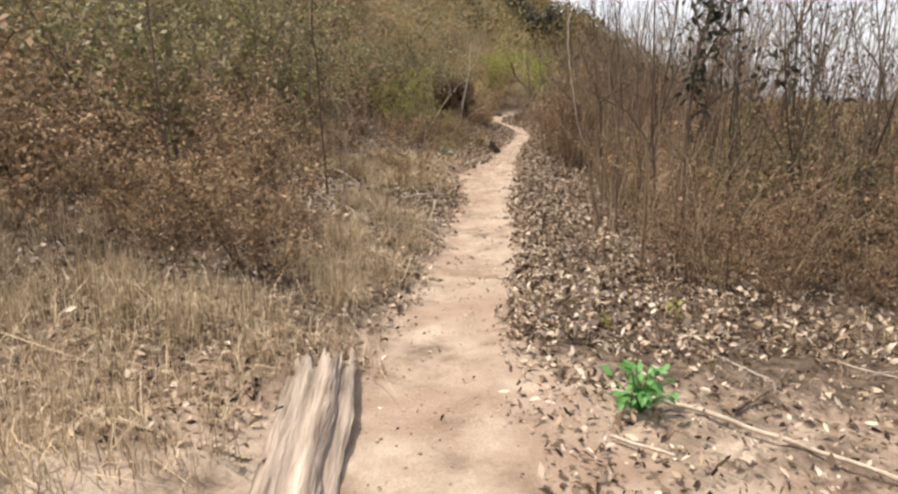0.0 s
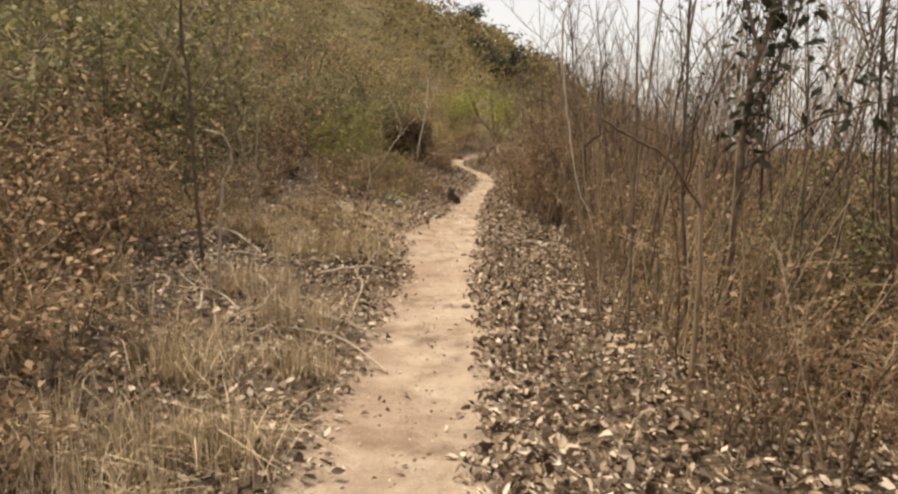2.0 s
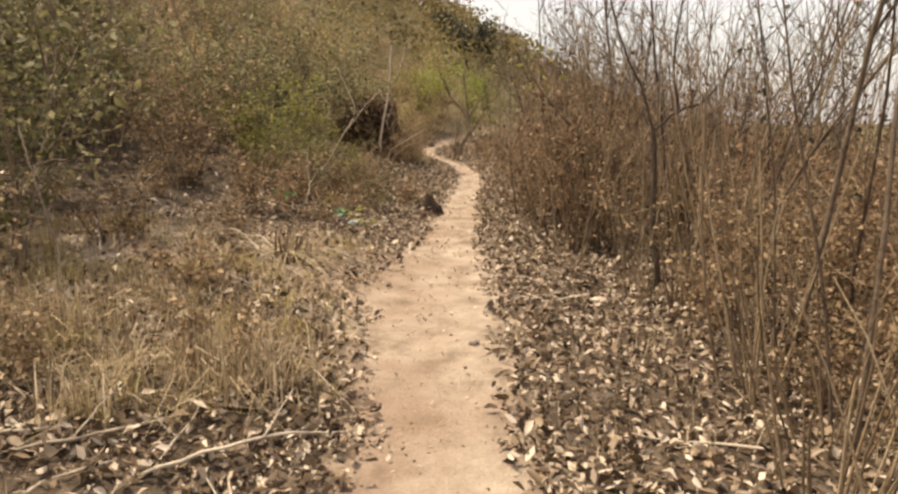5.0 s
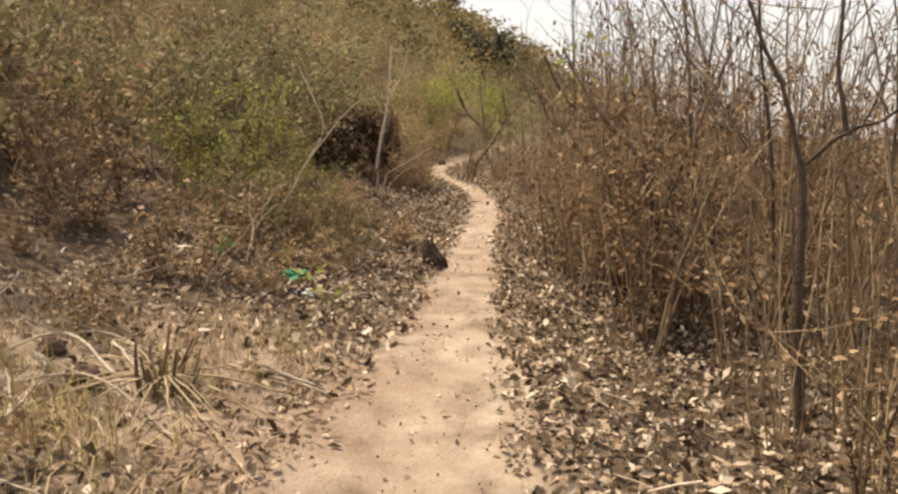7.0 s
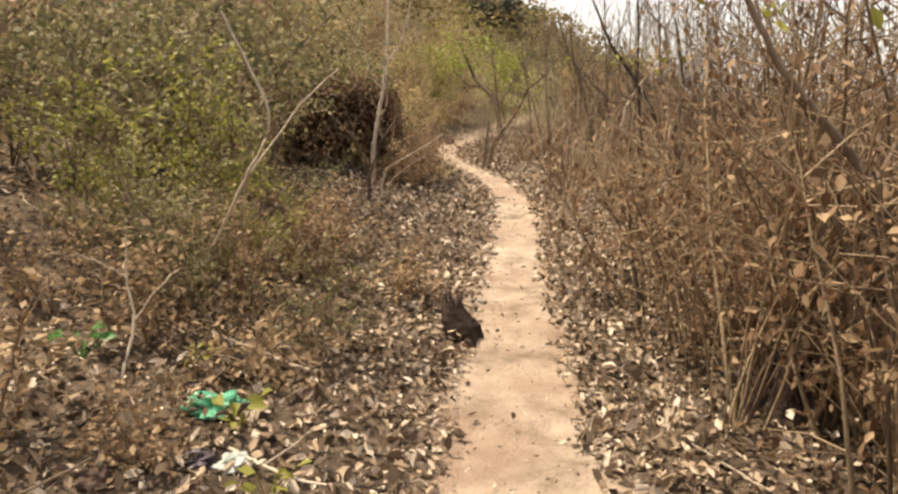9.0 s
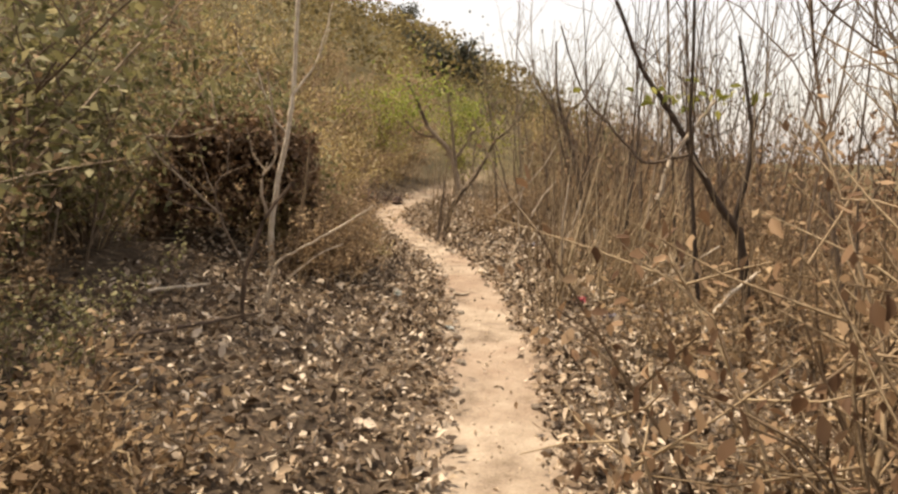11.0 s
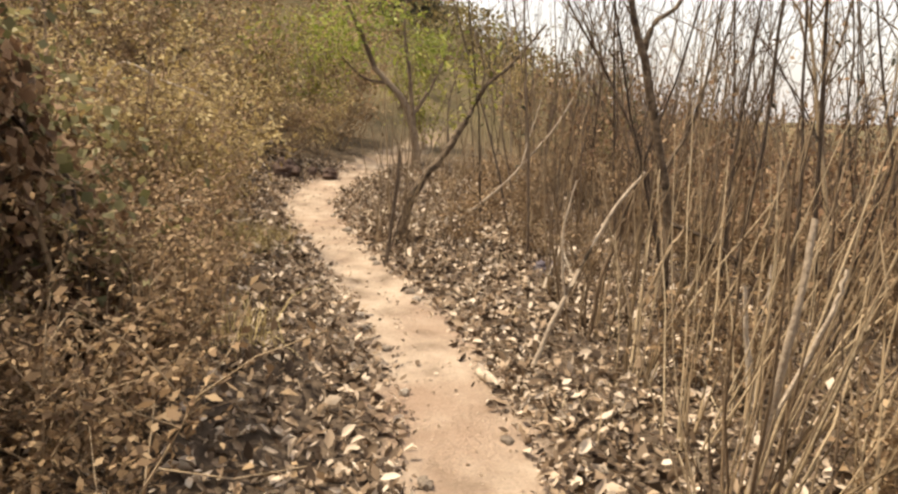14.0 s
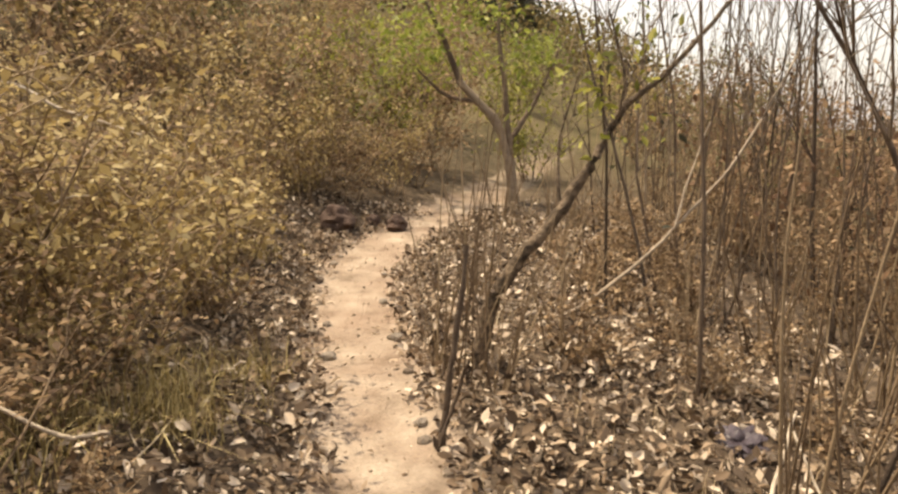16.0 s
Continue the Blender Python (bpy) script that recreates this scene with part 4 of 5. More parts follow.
branch("tan cane with a drooping yellowish side branch", [z_at(2.01, 8.74, -0.05), (2.025, 8.740, 0.823), (2.005, 8.740, 1.223), (1.995, 8.740, 1.523)], 0.017, 0.011, M_CANE, [[(2.005, 8.740, 1.323), (1.775, 8.700, 1.604), (1.574, 8.680, 1.705), (1.414, 8.680, 1.795)]], "upright_cane", "cane")
tree("slender sapling with a broken pale hanging branch", [z_at(2.11, 10.13, -0.1), (2.087, 10.130, 1.199), (2.047, 10.110, 2.199), (1.987, 10.080, 3.199)],
     [([(2.017, 10.100, 2.699), (1.686, 9.980, 2.850), (1.465, 9.880, 2.602), (1.435, 9.880, 2.332), (1.485, 9.880, 1.922), (1.545, 9.880, 1.572), (1.615, 9.880, 1.302), (1.685, 9.880, 1.192)], 0.011)],
     0.012, 0.006, M_BARK, name="broken_sapling", limb_mat=M_PALE, twigs=0)
tree("dark crooked forked tree among canes", [z_at(3.06, 14.9, -0.1), (2.97, 14.9, 0.79), (2.95, 14.9, 1.28), (2.92, 14.9, 1.63)],
     [([(2.92, 14.9, 1.6), (2.81, 14.9, 1.94), (2.63, 14.9, 2.29), (2.5, 15.0, 2.8)], 0.015), ([(2.93, 14.9, 1.6), (3.15, 14.9, 1.77), (3.41, 14.9, 1.88), (3.7, 14.9, 2.3)], 0.013), ([(3.15, 14.9, 1.76), (3.1, 14.95, 2.2), (3.2, 15.0, 2.9)], 0.014)],
     0.03, 0.02, M_BARK_DARK)
tree("grey leaning pole with a bent broken top", [z_at(3.08, 16.95, -0.1), (2.99, 16.95, 1.09), (2.86, 16.95, 1.58)],
     [([(2.86, 16.95, 1.55), (2.59, 16.95, 1.84), (2.43, 16.95, 2.02), (2.2, 16.95, 2.4)], 0.024), ([(2.87, 16.95, 1.5), (3.1, 17.0, 1.9), (3.3, 17.0, 2.6)], 0.014)],
     0.034, 0.026, M_BARK, M_LEAF_YELLOW, [((2.3, 16.95, 2.35), (0.2, 0.2, 0.12), 26)], 0.07)
tree("dark tree with crossing crooked limbs", [z_at(4.45, 22.267, -0.1), (4.39, 22.27, 0.9), (4.29, 22.274, 1.36)],
     [([(4.29, 22.274, 1.34), (4.04, 22.285, 1.66), (3.81, 22.295, 2.06), (3.591, 22.305, 2.36), (3.461, 22.31, 2.54), (3.251, 22.319, 3.0)], 0.03), ([(3.87, 22.292, 1.92), (3.552, 22.326, 1.85), (3.391, 22.313, 1.97), (3.201, 22.322, 2.16), (3.041, 22.329, 2.34), (2.851, 22.337, 2.8)], 0.014), ([(4.25, 22.276, 1.38), (4.35, 22.271, 2.0), (4.254, 22.376, 2.8)], 0.024)],
     0.045, 0.034, M_BARK_DARK, M_LEAF_YELLOW, [((3.696, 22.2, 2.32), (0.22, 0.1, 0.04), 26), ((3.996, 22.187, 2.36), (0.15, 0.1, 0.04), 18)], 0.09)
branch("bleached crooked branch caught in a tree", [(3.609, 22.264, 1.58), (3.649, 22.262, 1.66), (3.679, 22.261, 1.83), (3.839, 22.264, 2.06), (4.019, 22.246, 2.31)], 0.02, 0.012, M_PALE, [[(3.839, 22.264, 2.06), (3.868, 22.242, 1.9), (3.989, 22.247, 1.75)]], "caught_branch")
branch("pale branch arching up from the litter", [z_at(3.813, 21.895, -0.03), (3.853, 21.893, 0.67), (3.993, 21.887, 0.9), (4.233, 21.876, 1.1)], 0.018, 0.011, M_PALE, (), "arching_branch")
tree("thin straight pale tree at the edge of a dark hollow", [z_at(0.67, 23.75, -0.1), (0.69, 23.75, 1.2), (0.74, 23.75, 1.6), (0.84, 23.75, 2.05), (0.9, 23.75, 2.45), (0.95, 23.75, 3.2)],
     [([(0.84, 23.75, 2.05), (0.7, 23.7, 2.25), (0.6, 23.7, 2.6)], 0.011), ([(0.9, 23.75, 2.4), (1.1, 23.8, 2.7), (1.25, 23.8, 3.2)], 0.012)],
     0.03, 0.02, M_PALE, name="thin_tree", twigs=1)
branch("slim tan cane standing at the edge of a hollow", [z_at(0.86, 23.8, -0.05), (0.93, 23.85, 1.25), (1.0, 23.85, 1.7), (1.02, 23.85, 1.95)], 0.018, 0.01, M_CANE, [[(1.0, 23.85, 1.7), (1.08, 23.83, 1.74), (1.09, 23.83, 1.84)]], "upright_cane", "cane")
branch("slim tan cane leaning beside a hollow", [z_at(0.93, 23.4, -0.05), (1.03, 23.5, 1.1), (1.12, 23.55, 1.33)], 0.02, 0.01, M_CANE, (), "upright_cane", "cane")
branch("long bleached branch propped over the litter", [(0.79, 22.28, 0.86), (0.86, 22.24, 1.13), (1.03, 22.136, 1.25), (1.29, 22.105, 1.4), (1.51, 22.095, 1.54)], 0.011, 0.005, M_PALE, [[(0.86, 22.24, 1.13), (0.8, 22.2, 0.95), (0.76, 22.15, 0.74)]], "propped_branch")
branch("thin bleached branch propped over the litter", [z_at(0.84, 22.3, -0.03), (0.9, 22.25, 0.98), (1.044, 22.216, 1.12), (1.184, 22.21, 1.22), (1.314, 22.204, 1.27)], 0.009, 0.005, M_PALE, (), "propped_branch")
tree("crooked pale-barked tree beside the hollow", [z_at(0.638, 22.083, -0.1), (0.676, 22.032, 1.08), (0.756, 22.028, 1.32), (0.836, 22.025, 1.5), (0.988, 22.068, 1.7)],
     [([(0.826, 22.025, 1.48), (0.796, 22.026, 1.71), (0.888, 22.072, 1.9), (0.84, 22.124, 2.4)], 0.013), ([(0.686, 22.031, 1.1), (0.534, 21.988, 1.5), (0.552, 21.937, 1.72), (0.742, 21.929, 1.81)], 0.01), ([(0.534, 21.988, 1.5), (0.232, 21.951, 1.6), (0.382, 21.944, 1.67)], 0.009), ([(0.534, 21.988, 1.5), (0.132, 21.955, 1.94), (0.352, 21.946, 1.98), (0.512, 21.939, 2.03), (0.622, 21.934, 2.13)], 0.009)],
     0.016, 0.011, M_BARK, M_LEAF_OLIVE, [((0.3, 22.4, 2.45), (0.35, 0.3, 0.16), 260), ((-0.1, 22.3, 2.2), (0.3, 0.3, 0.25), 240)], 0.07)


def thicket_over_hollow(x, y, rx, ry, rz):
    """Stems arching over a hollow that is open towards the trail, roofed with leaves."""
    e = thing("thicket", "dense thicket of dead leaves arching over a dark hollow", "thicket")
    z = float(land(x, y)) - 0.05

    def shell(n, k, toss):
        a, u = rng.uniform(-0.35, 3.75, n), rng.uniform(0, 1, n)
        h = np.sin(u * 1.57)
        r = np.sqrt(1 - h * h * 0.98) + rng.normal(0, toss, n)
        p = np.stack([x + k * rx * r * np.cos(a), y + k * ry * r * np.sin(a), z + k * rz * h + rng.normal(0, toss, n)], 1)
        top = rng.uniform(0, 1, n) < 0.3
        q = np.sqrt(rng.uniform(0, 1, n)) * 0.9
        b = rng.uniform(0, 6.28, n)
        p[top] = np.stack([x + rx * q * np.cos(b), y + ry * q * np.sin(b) - 0.1, z + k * rz * (1 - np.where(np.sin(b) < 0, 0.06, 0.35) * q * q) + rng.normal(0, toss, n)], 1)[top]
        return p

    # the inner layer's darker leaf colour paints the hollow's shade
    for name, n, k, toss, size, mat in (("dead_leaves", 9500, 0.97, 0.05, 0.07, M_LEAF_HOLLOW_SHADE), ("rusty_leaves", 5000, 1.1, 0.1, 0.055, M_LEAF_RUST), ("olive_leaves", 5000, 1.22, 0.14, 0.05, M_LEAF_OLIVE)):
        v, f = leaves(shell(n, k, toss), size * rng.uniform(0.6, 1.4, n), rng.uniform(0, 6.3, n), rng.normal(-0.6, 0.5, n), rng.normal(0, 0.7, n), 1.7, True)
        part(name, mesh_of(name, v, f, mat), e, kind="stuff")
    n = 1700
    a, h = rng.uniform(3.5, 6.1, n), rng.uniform(0.3, 1.05, n) ** 0.7
    q = np.stack([x + rx * np.cos(a), y + ry * np.sin(a) * rng.uniform(0.7, 1.1, n), z + rz * h], 1)
    v, f = leaves(q, 0.05 * rng.uniform(0.6, 1.4, n), rng.uniform(0, 6.3, n), rng.normal(-0.8, 0.5, n), rng.normal(0, 0.7, n), 1.2, True)
    part("hanging_leaves", mesh_of("hanging_leaves", v, f, M_LEAF_RUST), e, kind="stuff")
    for k in range(16):
        a = -0.35 + 4.1 * k / 15 + rng.normal(0, 0.05)
        c, q = math.cos(a), math.sin(a)
        line = bend([(x + rx * c * g, y + ry * q * g, z + rz * h) for g, h in ((1.05, -0.05), (1.02, 0.4), (0.75, 0.85), (0.2, 1.08))])
        v, f = tubes([(line + rng.normal(0, 0.008, line.shape), np.linspace(0.014, 0.005, len(line)))], 5)
        part("stem", soften(mesh_of("stem", v, f, M_BARK_DARK if k % 3 else M_CANE)), e)


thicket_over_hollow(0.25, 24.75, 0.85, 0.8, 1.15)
tree("tall dark forked tree leaning over canes", [z_at(4.411, 25.972, -0.1), (4.401, 25.973, 1.17), (4.292, 25.978, 1.69), (4.122, 25.985, 2.29)],
     [([(4.122, 25.985, 2.27), (4.012, 25.99, 2.63), (3.962, 25.992, 3.3)], 0.026), ([(4.122, 25.985, 2.27), (4.182, 25.982, 2.46), (4.351, 25.975, 2.61), (4.611, 25.964, 3.1)], 0.022), ([(4.381, 25.974, 1.2), (4.603, 25.764, 1.1), (4.893, 25.551, 0.85)], 0.018), ([(4.331, 25.976, 1.5), (4.616, 26.064, 2.0), (4.715, 26.059, 2.8)], 0.014)],
     0.03, 0.024, M_BARK_ROUGH)
tree("dark trunk leaning over the trail edge", [z_at(2.961, 28.288, -0.1), (3.013, 28.336, 0.9), (3.173, 28.329, 1.23), (3.363, 28.32, 1.46), (3.573, 28.311, 1.79)],
     [([(3.573, 28.311, 1.78), (3.742, 28.304, 2.1), (3.982, 28.293, 2.31), (4.312, 28.279, 2.7)], 0.026), ([(3.413, 28.318, 1.52), (3.417, 28.418, 1.9), (3.517, 28.414, 2.3)], 0.012), ([(3.613, 28.309, 1.85), (3.708, 28.205, 2.2), (3.608, 28.209, 2.6)], 0.012)],
     0.052, 0.03, M_BARK_ROUGH, M_LEAF_YELLOW, [((3.613, 28.309, 2.15), (0.18, 0.15, 0.14), 50), ((3.812, 28.301, 2.4), (0.15, 0.15, 0.1), 30)], 0.07)
tree("crooked grey-brown tree with fresh yellow-green leaves", [z_at(4.098, 33.693, -0.15), (4.018, 33.697, 1.43), (3.848, 33.704, 1.96), (3.548, 33.717, 2.3), (3.309, 33.728, 2.54)],
     [([(3.349, 33.726, 2.5), (3.089, 33.737, 3.11), (2.849, 33.748, 3.6)], 0.05), ([(4.028, 33.696, 1.4), (3.904, 33.602, 2.48), (3.814, 33.606, 3.12), (3.844, 33.604, 3.8)], 0.045), ([(3.948, 33.7, 1.7), (4.352, 33.782, 2.3), (4.652, 33.769, 3.0)], 0.04), ([(3.548, 33.717, 2.28), (3.144, 33.635, 2.35), (2.74, 33.552, 2.7)], 0.03)],
     0.08, 0.045, M_BARK, M_LEAF_FRESH, [((2.77, 33.6, 3.1), (0.22, 0.25, 0.25), 260), ((4.16, 33.6, 2.9), (0.16, 0.2, 0.14), 110), ((4.46, 33.6, 2.9), (0.12, 0.2, 0.1), 70), ((3.6, 33.6, 3.4), (0.25, 0.25, 0.14), 140), ((2.945, 33.644, 3.0), (0.45, 0.4, 0.3), 110), ((3.744, 33.609, 3.3), (0.4, 0.4, 0.35), 90), ((4.452, 33.778, 2.9), (0.35, 0.35, 0.3), 70), ((2.845, 33.648, 3.8), (0.5, 0.4, 0.3), 70)], 0.095)
tree("dark straight tree standing in dry shrubs", [z_at(-1.31, 10.88, -0.1), (-1.356, 10.880, 1.199), (-1.376, 10.880, 1.839), (-1.386, 10.880, 2.149), (-1.426, 10.880, 2.459), (-1.406, 10.880, 3.199)],
     [([(-1.376, 10.880, 1.899), (-1.106, 10.880, 2.299), (-1.006, 10.880, 2.799)], 0.012), ([(-1.386, 10.880, 2.099), (-1.705, 10.980, 2.600), (-1.805, 10.980, 3.100)], 0.012)],
     0.016, 0.011, M_BARK, M_LEAF_OLIVE, [((-1.306, 10.880, 2.699), (0.4, 0.4, 0.25), 220)], name="straight_tree")


# ---------------------------------------------------------------- ridge tree and far trees
def ridge_tree(x, y, h, spread, label):
    z = float(land(x, y))
    e = thing("ridge_tree", label, "tree", "trees on the ridge", (x, y, z))
    t = wander((0, 0, -0.3), (0.05, 0, 1), h * 0.6, 6, 0.08)
    v, f = tubes([(t, np.linspace(h * 0.035, h * 0.015, len(t)))], 7)
    part("trunk", soften(mesh_of("trunk", v, f, M_BARK_DARK)), e)
    pts = []
    for k in range(9):
        a = rng.uniform(0, 6.28)
        j = int(rng.integers(2, 6))
        w = wander(t[j], (math.cos(a), math.sin(a), 0.7), spread * rng.uniform(0.6, 1.0), 4, 0.2)
        v, f = tubes([(w, np.linspace(h * 0.014, h * 0.004, len(w)))], 5)
        part("limb", mesh_of("limb", v, f, M_BARK_DARK), e)
        pts += [w[i] + rng.normal(0, 1, (70, 3)) * spread * np.array([0.24, 0.24, 0.17]) for i in (2, 3, 4)]
    q = np.concatenate(pts)
    n = len(q)
    v, f = leaves(q, spread * rng.uniform(0.06, 0.15, n), rng.uniform(0, 6.3, n), rng.normal(-0.2, 0.6, n), rng.normal(0, 0.7, n), 1.4)
    part("crown", mesh_of("crown", v, f, M_LEAF_DARK), e, kind="stuff")


def polar(az, r):
    return 1 - r * math.sin(radians(az)), 10 + r * math.cos(radians(az))


for az, r, h, sp in ((-7.4, 47, 4.2, 1.9), (-9.2, 49, 2.9, 1.4), (-6.0, 57, 3.4, 1.6), (-5.0, 92, 4.5, 2.2), (-10.8, 90, 4.0, 1.9)):
    x, y = polar(az, r)
    ridge_tree(x, y, h, sp, "dark dense evergreen tree on the hillside")


# ---------------------------------------------------------------- stump, log, stones, litter of bags
def lump(name, size, seed, mat, subdiv=2, rough=0.25, scale=2.0):
    bm = bmesh.new()
    bmesh.ops.create_icosphere(bm, subdivisions=subdiv, radius=1.0)
    for v in bm.verts:
        n = noise.noise(v.co * scale + Vector((seed * 3.1, seed * 1.7, seed)))
        v.co *= 1 + rough * n * 2
        v.co = Vector((v.co.x * size[0], v.co.y * size[1], v.co.z * size[2]))
    me = bpy.data.meshes.new(name)
    bm.to_mesh(me)
    bm.free()
    me.materials.append(mat)
    return me


def hewn(name, rings, sides, mat, spike=0.0, grooves=0.12, fine=5):
    """A rough round of wood along z: rings of (z, radius, x, y), furrowed lengthwise; the end is splintered by spike."""
    rings = np.array(rings, float)
    t = np.linspace(0, len(rings) - 1, (len(rings) - 1) * fine + 1)
    rings = np.stack([np.interp(t, np.arange(len(rings)), rings[:, c]) for c in range(4)], 1)
    a = 2 * np.pi * np.arange(sides) / sides
    fur = 1 + grooves * (0.6 * np.sin(5 * a + 1) + 0.4 * np.sin(9 * a + 2)) + rng.normal(0, grooves * 0.5, sides)
    tip = np.abs(spike * (np.sin(2 * a + 0.6) + 0.6 * np.sin(5 * a) + rng.normal(0, 0.6, sides)))
    vs, fs = [], []
    for k, (z, r, ox, oy) in enumerate(rings):
        end = max(0.0, k - (len(rings) - 1 - fine)) / fine
        rr = r * (fur + rng.normal(0, 0.03, sides)) 
        for j in range(sides):
            vs.append((ox + rr[j] * math.cos(a[j]), oy + rr[j] * math.sin(a[j]), z + tip[j] * end))
    for k in range(len(rings) - 1):
        for j in range(sides):
            q, b = k * sides + j, k * sides + (j + 1) % sides
            fs.append((q, b, b + sides, q + sides))
    n, top = len(vs), (len(rings) - 1) * sides
    z, r, ox, oy = rings[-1]
    for j in range(sides):
        vs.append((ox + 0.6 * r * math.cos(a[j]), oy + 0.6 * r * math.sin(a[j]), z - 0.06 + rng.normal(0, 0.03)))
    vs.append((ox, oy, z - 0.12))
    for j in range(sides):
        fs.append((top + j, top + (j + 1) % sides, n + (j + 1) % sides, n + j))
        fs.append((n + j, n + (j + 1) % sides, n + sides))
    me = bpy.data.meshes.new(name)
    me.from_pydata([tuple(map(float, q)) for q in vs], [], fs)
    me.materials.append(mat)
    return soften(me)


M_LOG = material("weathered_grey_wood", [(0.3, (0.12, 0.09, 0.07)), (0.5, (0.28, 0.225, 0.18)), (0.7, (0.46, 0.39, 0.32))], 0.9, 26, bump=1.0, bump_scale=60, along=0.07)
stump = thing("charred_stump", "small charred black stump beside the trail", "stump", at=z_at(1.3, 18.42, -0.03))
part("trunk", hewn("trunk", [(-0.05, 0.12, 0.02, 0), (0.05, 0.115, 0.015, 0), (0.12, 0.105, 0, 0), (0.19, 0.075, -0.03, 0), (0.25, 0.045, -0.055, 0)], 26, M_CHAR_AND_SHADE, 0.035, 0.2), stump)
part("shoot", limb([(-0.05, 0, 0.24), (-0.065, 0, 0.31), (-0.05, 0.01, 0.36)], 0.012, 0.005, M_CHAR_AND_SHADE, 5), stump)
for a in (0.4, 1.9, 3.6, 5.1):
    part("root", limb([(0.06 * math.cos(a), 0.06 * math.sin(a), 0.06), (0.12 * math.cos(a), 0.12 * math.sin(a), 0.03), (0.17 * math.cos(a + 0.2), 0.17 * math.sin(a + 0.2), -0.02)], 0.035, 0.015, M_CHAR_AND_SHADE, 6), stump)

# black stump shape added to paint the dark hollow beneath the clump
root = thing("burnt_stump", "low black stump shape added for the dark hollow under dry stems", "stump", at=z_at(2.87, 17.35, -0.03))
part("trunk", hewn("trunk", [(-0.06, 0.2, 0, 0), (0.08, 0.19, 0.01, 0), (0.2, 0.16, 0.02, 0.01), (0.32, 0.11, 0.03, 0.01)], 30, M_CHAR_AND_SHADE, 0.06, 0.25), root)
for a in (0.9, 2.4, 4.0, 5.6):
    part("root", limb([(0.1 * math.cos(a), 0.1 * math.sin(a), 0.09), (0.22 * math.cos(a), 0.22 * math.sin(a), 0.04), (0.32 * math.cos(a + 0.2), 0.32 * math.sin(a + 0.2), -0.03)], 0.05, 0.018, M_CHAR_AND_SHADE, 6), root)

log = thing("weathered_log", "grey weathered log with a splintered end lying by the path", "log", at=z_at(-0.45, 4.28, -0.02))
part("trunk", hewn("trunk", [(-0.2, 0.11, 0, 0), (0.2, 0.12, 0.01, 0), (0.6, 0.115, 0, 0.01), (1.0, 0.125, 0.01, 0), (1.25, 0.12, 0, 0), (1.42, 0.105, 0, 0)], 56, M_LOG, 0.16, 0.2), log)
for a, d in ((2.9, 0.3), (2.5, 0.2), (1.9, 0.05), (0.45, 0.42), (0.15, 0.34), (0.8, 0.18)):
    c, q = math.cos(a), math.sin(a)
    part("splinter", limb([(0.1 * c, 0.1 * q, 1.2), (0.115 * c, 0.11 * q, 1.45), (0.12 * c, 0.12 * q, 1.45 + d)], 0.035, 0.008, M_LOG, 6), log)
log.rotation_euler = (radians(-86), 0, radians(3))
log.scale = (1.25, 0.7, 1.0)

stones = [lump("stone", (1, 0.8, 0.6), k, M_STONE, 2, 0.22) for k in range(4)]


def stone(x, y, r, label="small grey-brown stone half sunk in the trail"):
    ob = new("stone", stones[int(rng.integers(4))])
    s = r * rng.uniform(0.8, 1.2)
    ob.matrix_basis = pose(x, y, float(land(x, y)) + 0.25 * s, 0, 0, rng.uniform(0, 360)) @ Matrix.Diagonal((s, s, s, 1))
    return tagged(ob, label, "stone", "stones on the trail")


stone(0.6, 15.32, 0.045, "dark round stone on the trail")
for y in (11.0, 13.2, 20.6, 21.4, 22.6, 23.3, 24.4, 25.6, 26.4, 27.6, 28.9, 29.6, 30.4):
    side = rng.choice((-1, 1))
    stone(float(trail_x(y)) + side * rng.uniform(0.18, 0.4), y, rng.uniform(0.02, 0.045))
for y in np.linspace(18.6, 31.0, 46):
    side = rng.choice((-1, 1))
    w = float(np.interp(y, WIDE_Y, WIDE))
    stone(float(trail_x(y)) + side * w * rng.uniform(0.7, 1.25), float(y), rng.uniform(0.016, 0.05), "small stone at the crumbling edge of the trail")
M_ROCK = material("brown_rock", [(0.3, (0.045, 0.028, 0.022)), (0.55, (0.09, 0.058, 0.045)), (0.8, (0.17, 0.12, 0.095))], 0.9, 9, bump=0.7, bump_scale=30)
for x, y, r, label in ((1.88, 31.85, 0.22, "dark reddish-brown boulder at the bend of the trail"), (2.5, 32.2, 0.14, "small dark boulder at the bend of the trail"), (2.24, 32.25, 0.09, "dark rock beside a boulder at the bend"), (-0.59, 14.8, 0.085, "dark rock on pale earth beside dry grass"), (-0.88, 15.15, 0.075, "low dark rock on pale earth"), (-0.2, 16.6, 0.06, "small dark rock in dead leaves")):
    rock = new("rock", lump("rock", (r, r * 0.85, r * 0.75), x * 3 + y, M_ROCK, 3, 0.2))
    rock.matrix_basis = pose(x, y, float(land(x, y)) + 0.35 * r, 0, 0, 40 * x)
    tagged(rock, label, "rock")
branch("straight bleached stick on pale earth", [z_at(-0.03, 15.2, 0.02), z_at(0.22, 15.18, 0.03), z_at(0.51, 15.14, 0.015)], 0.011, 0.007, M_PALE, (), "fallen_stick", "stick")

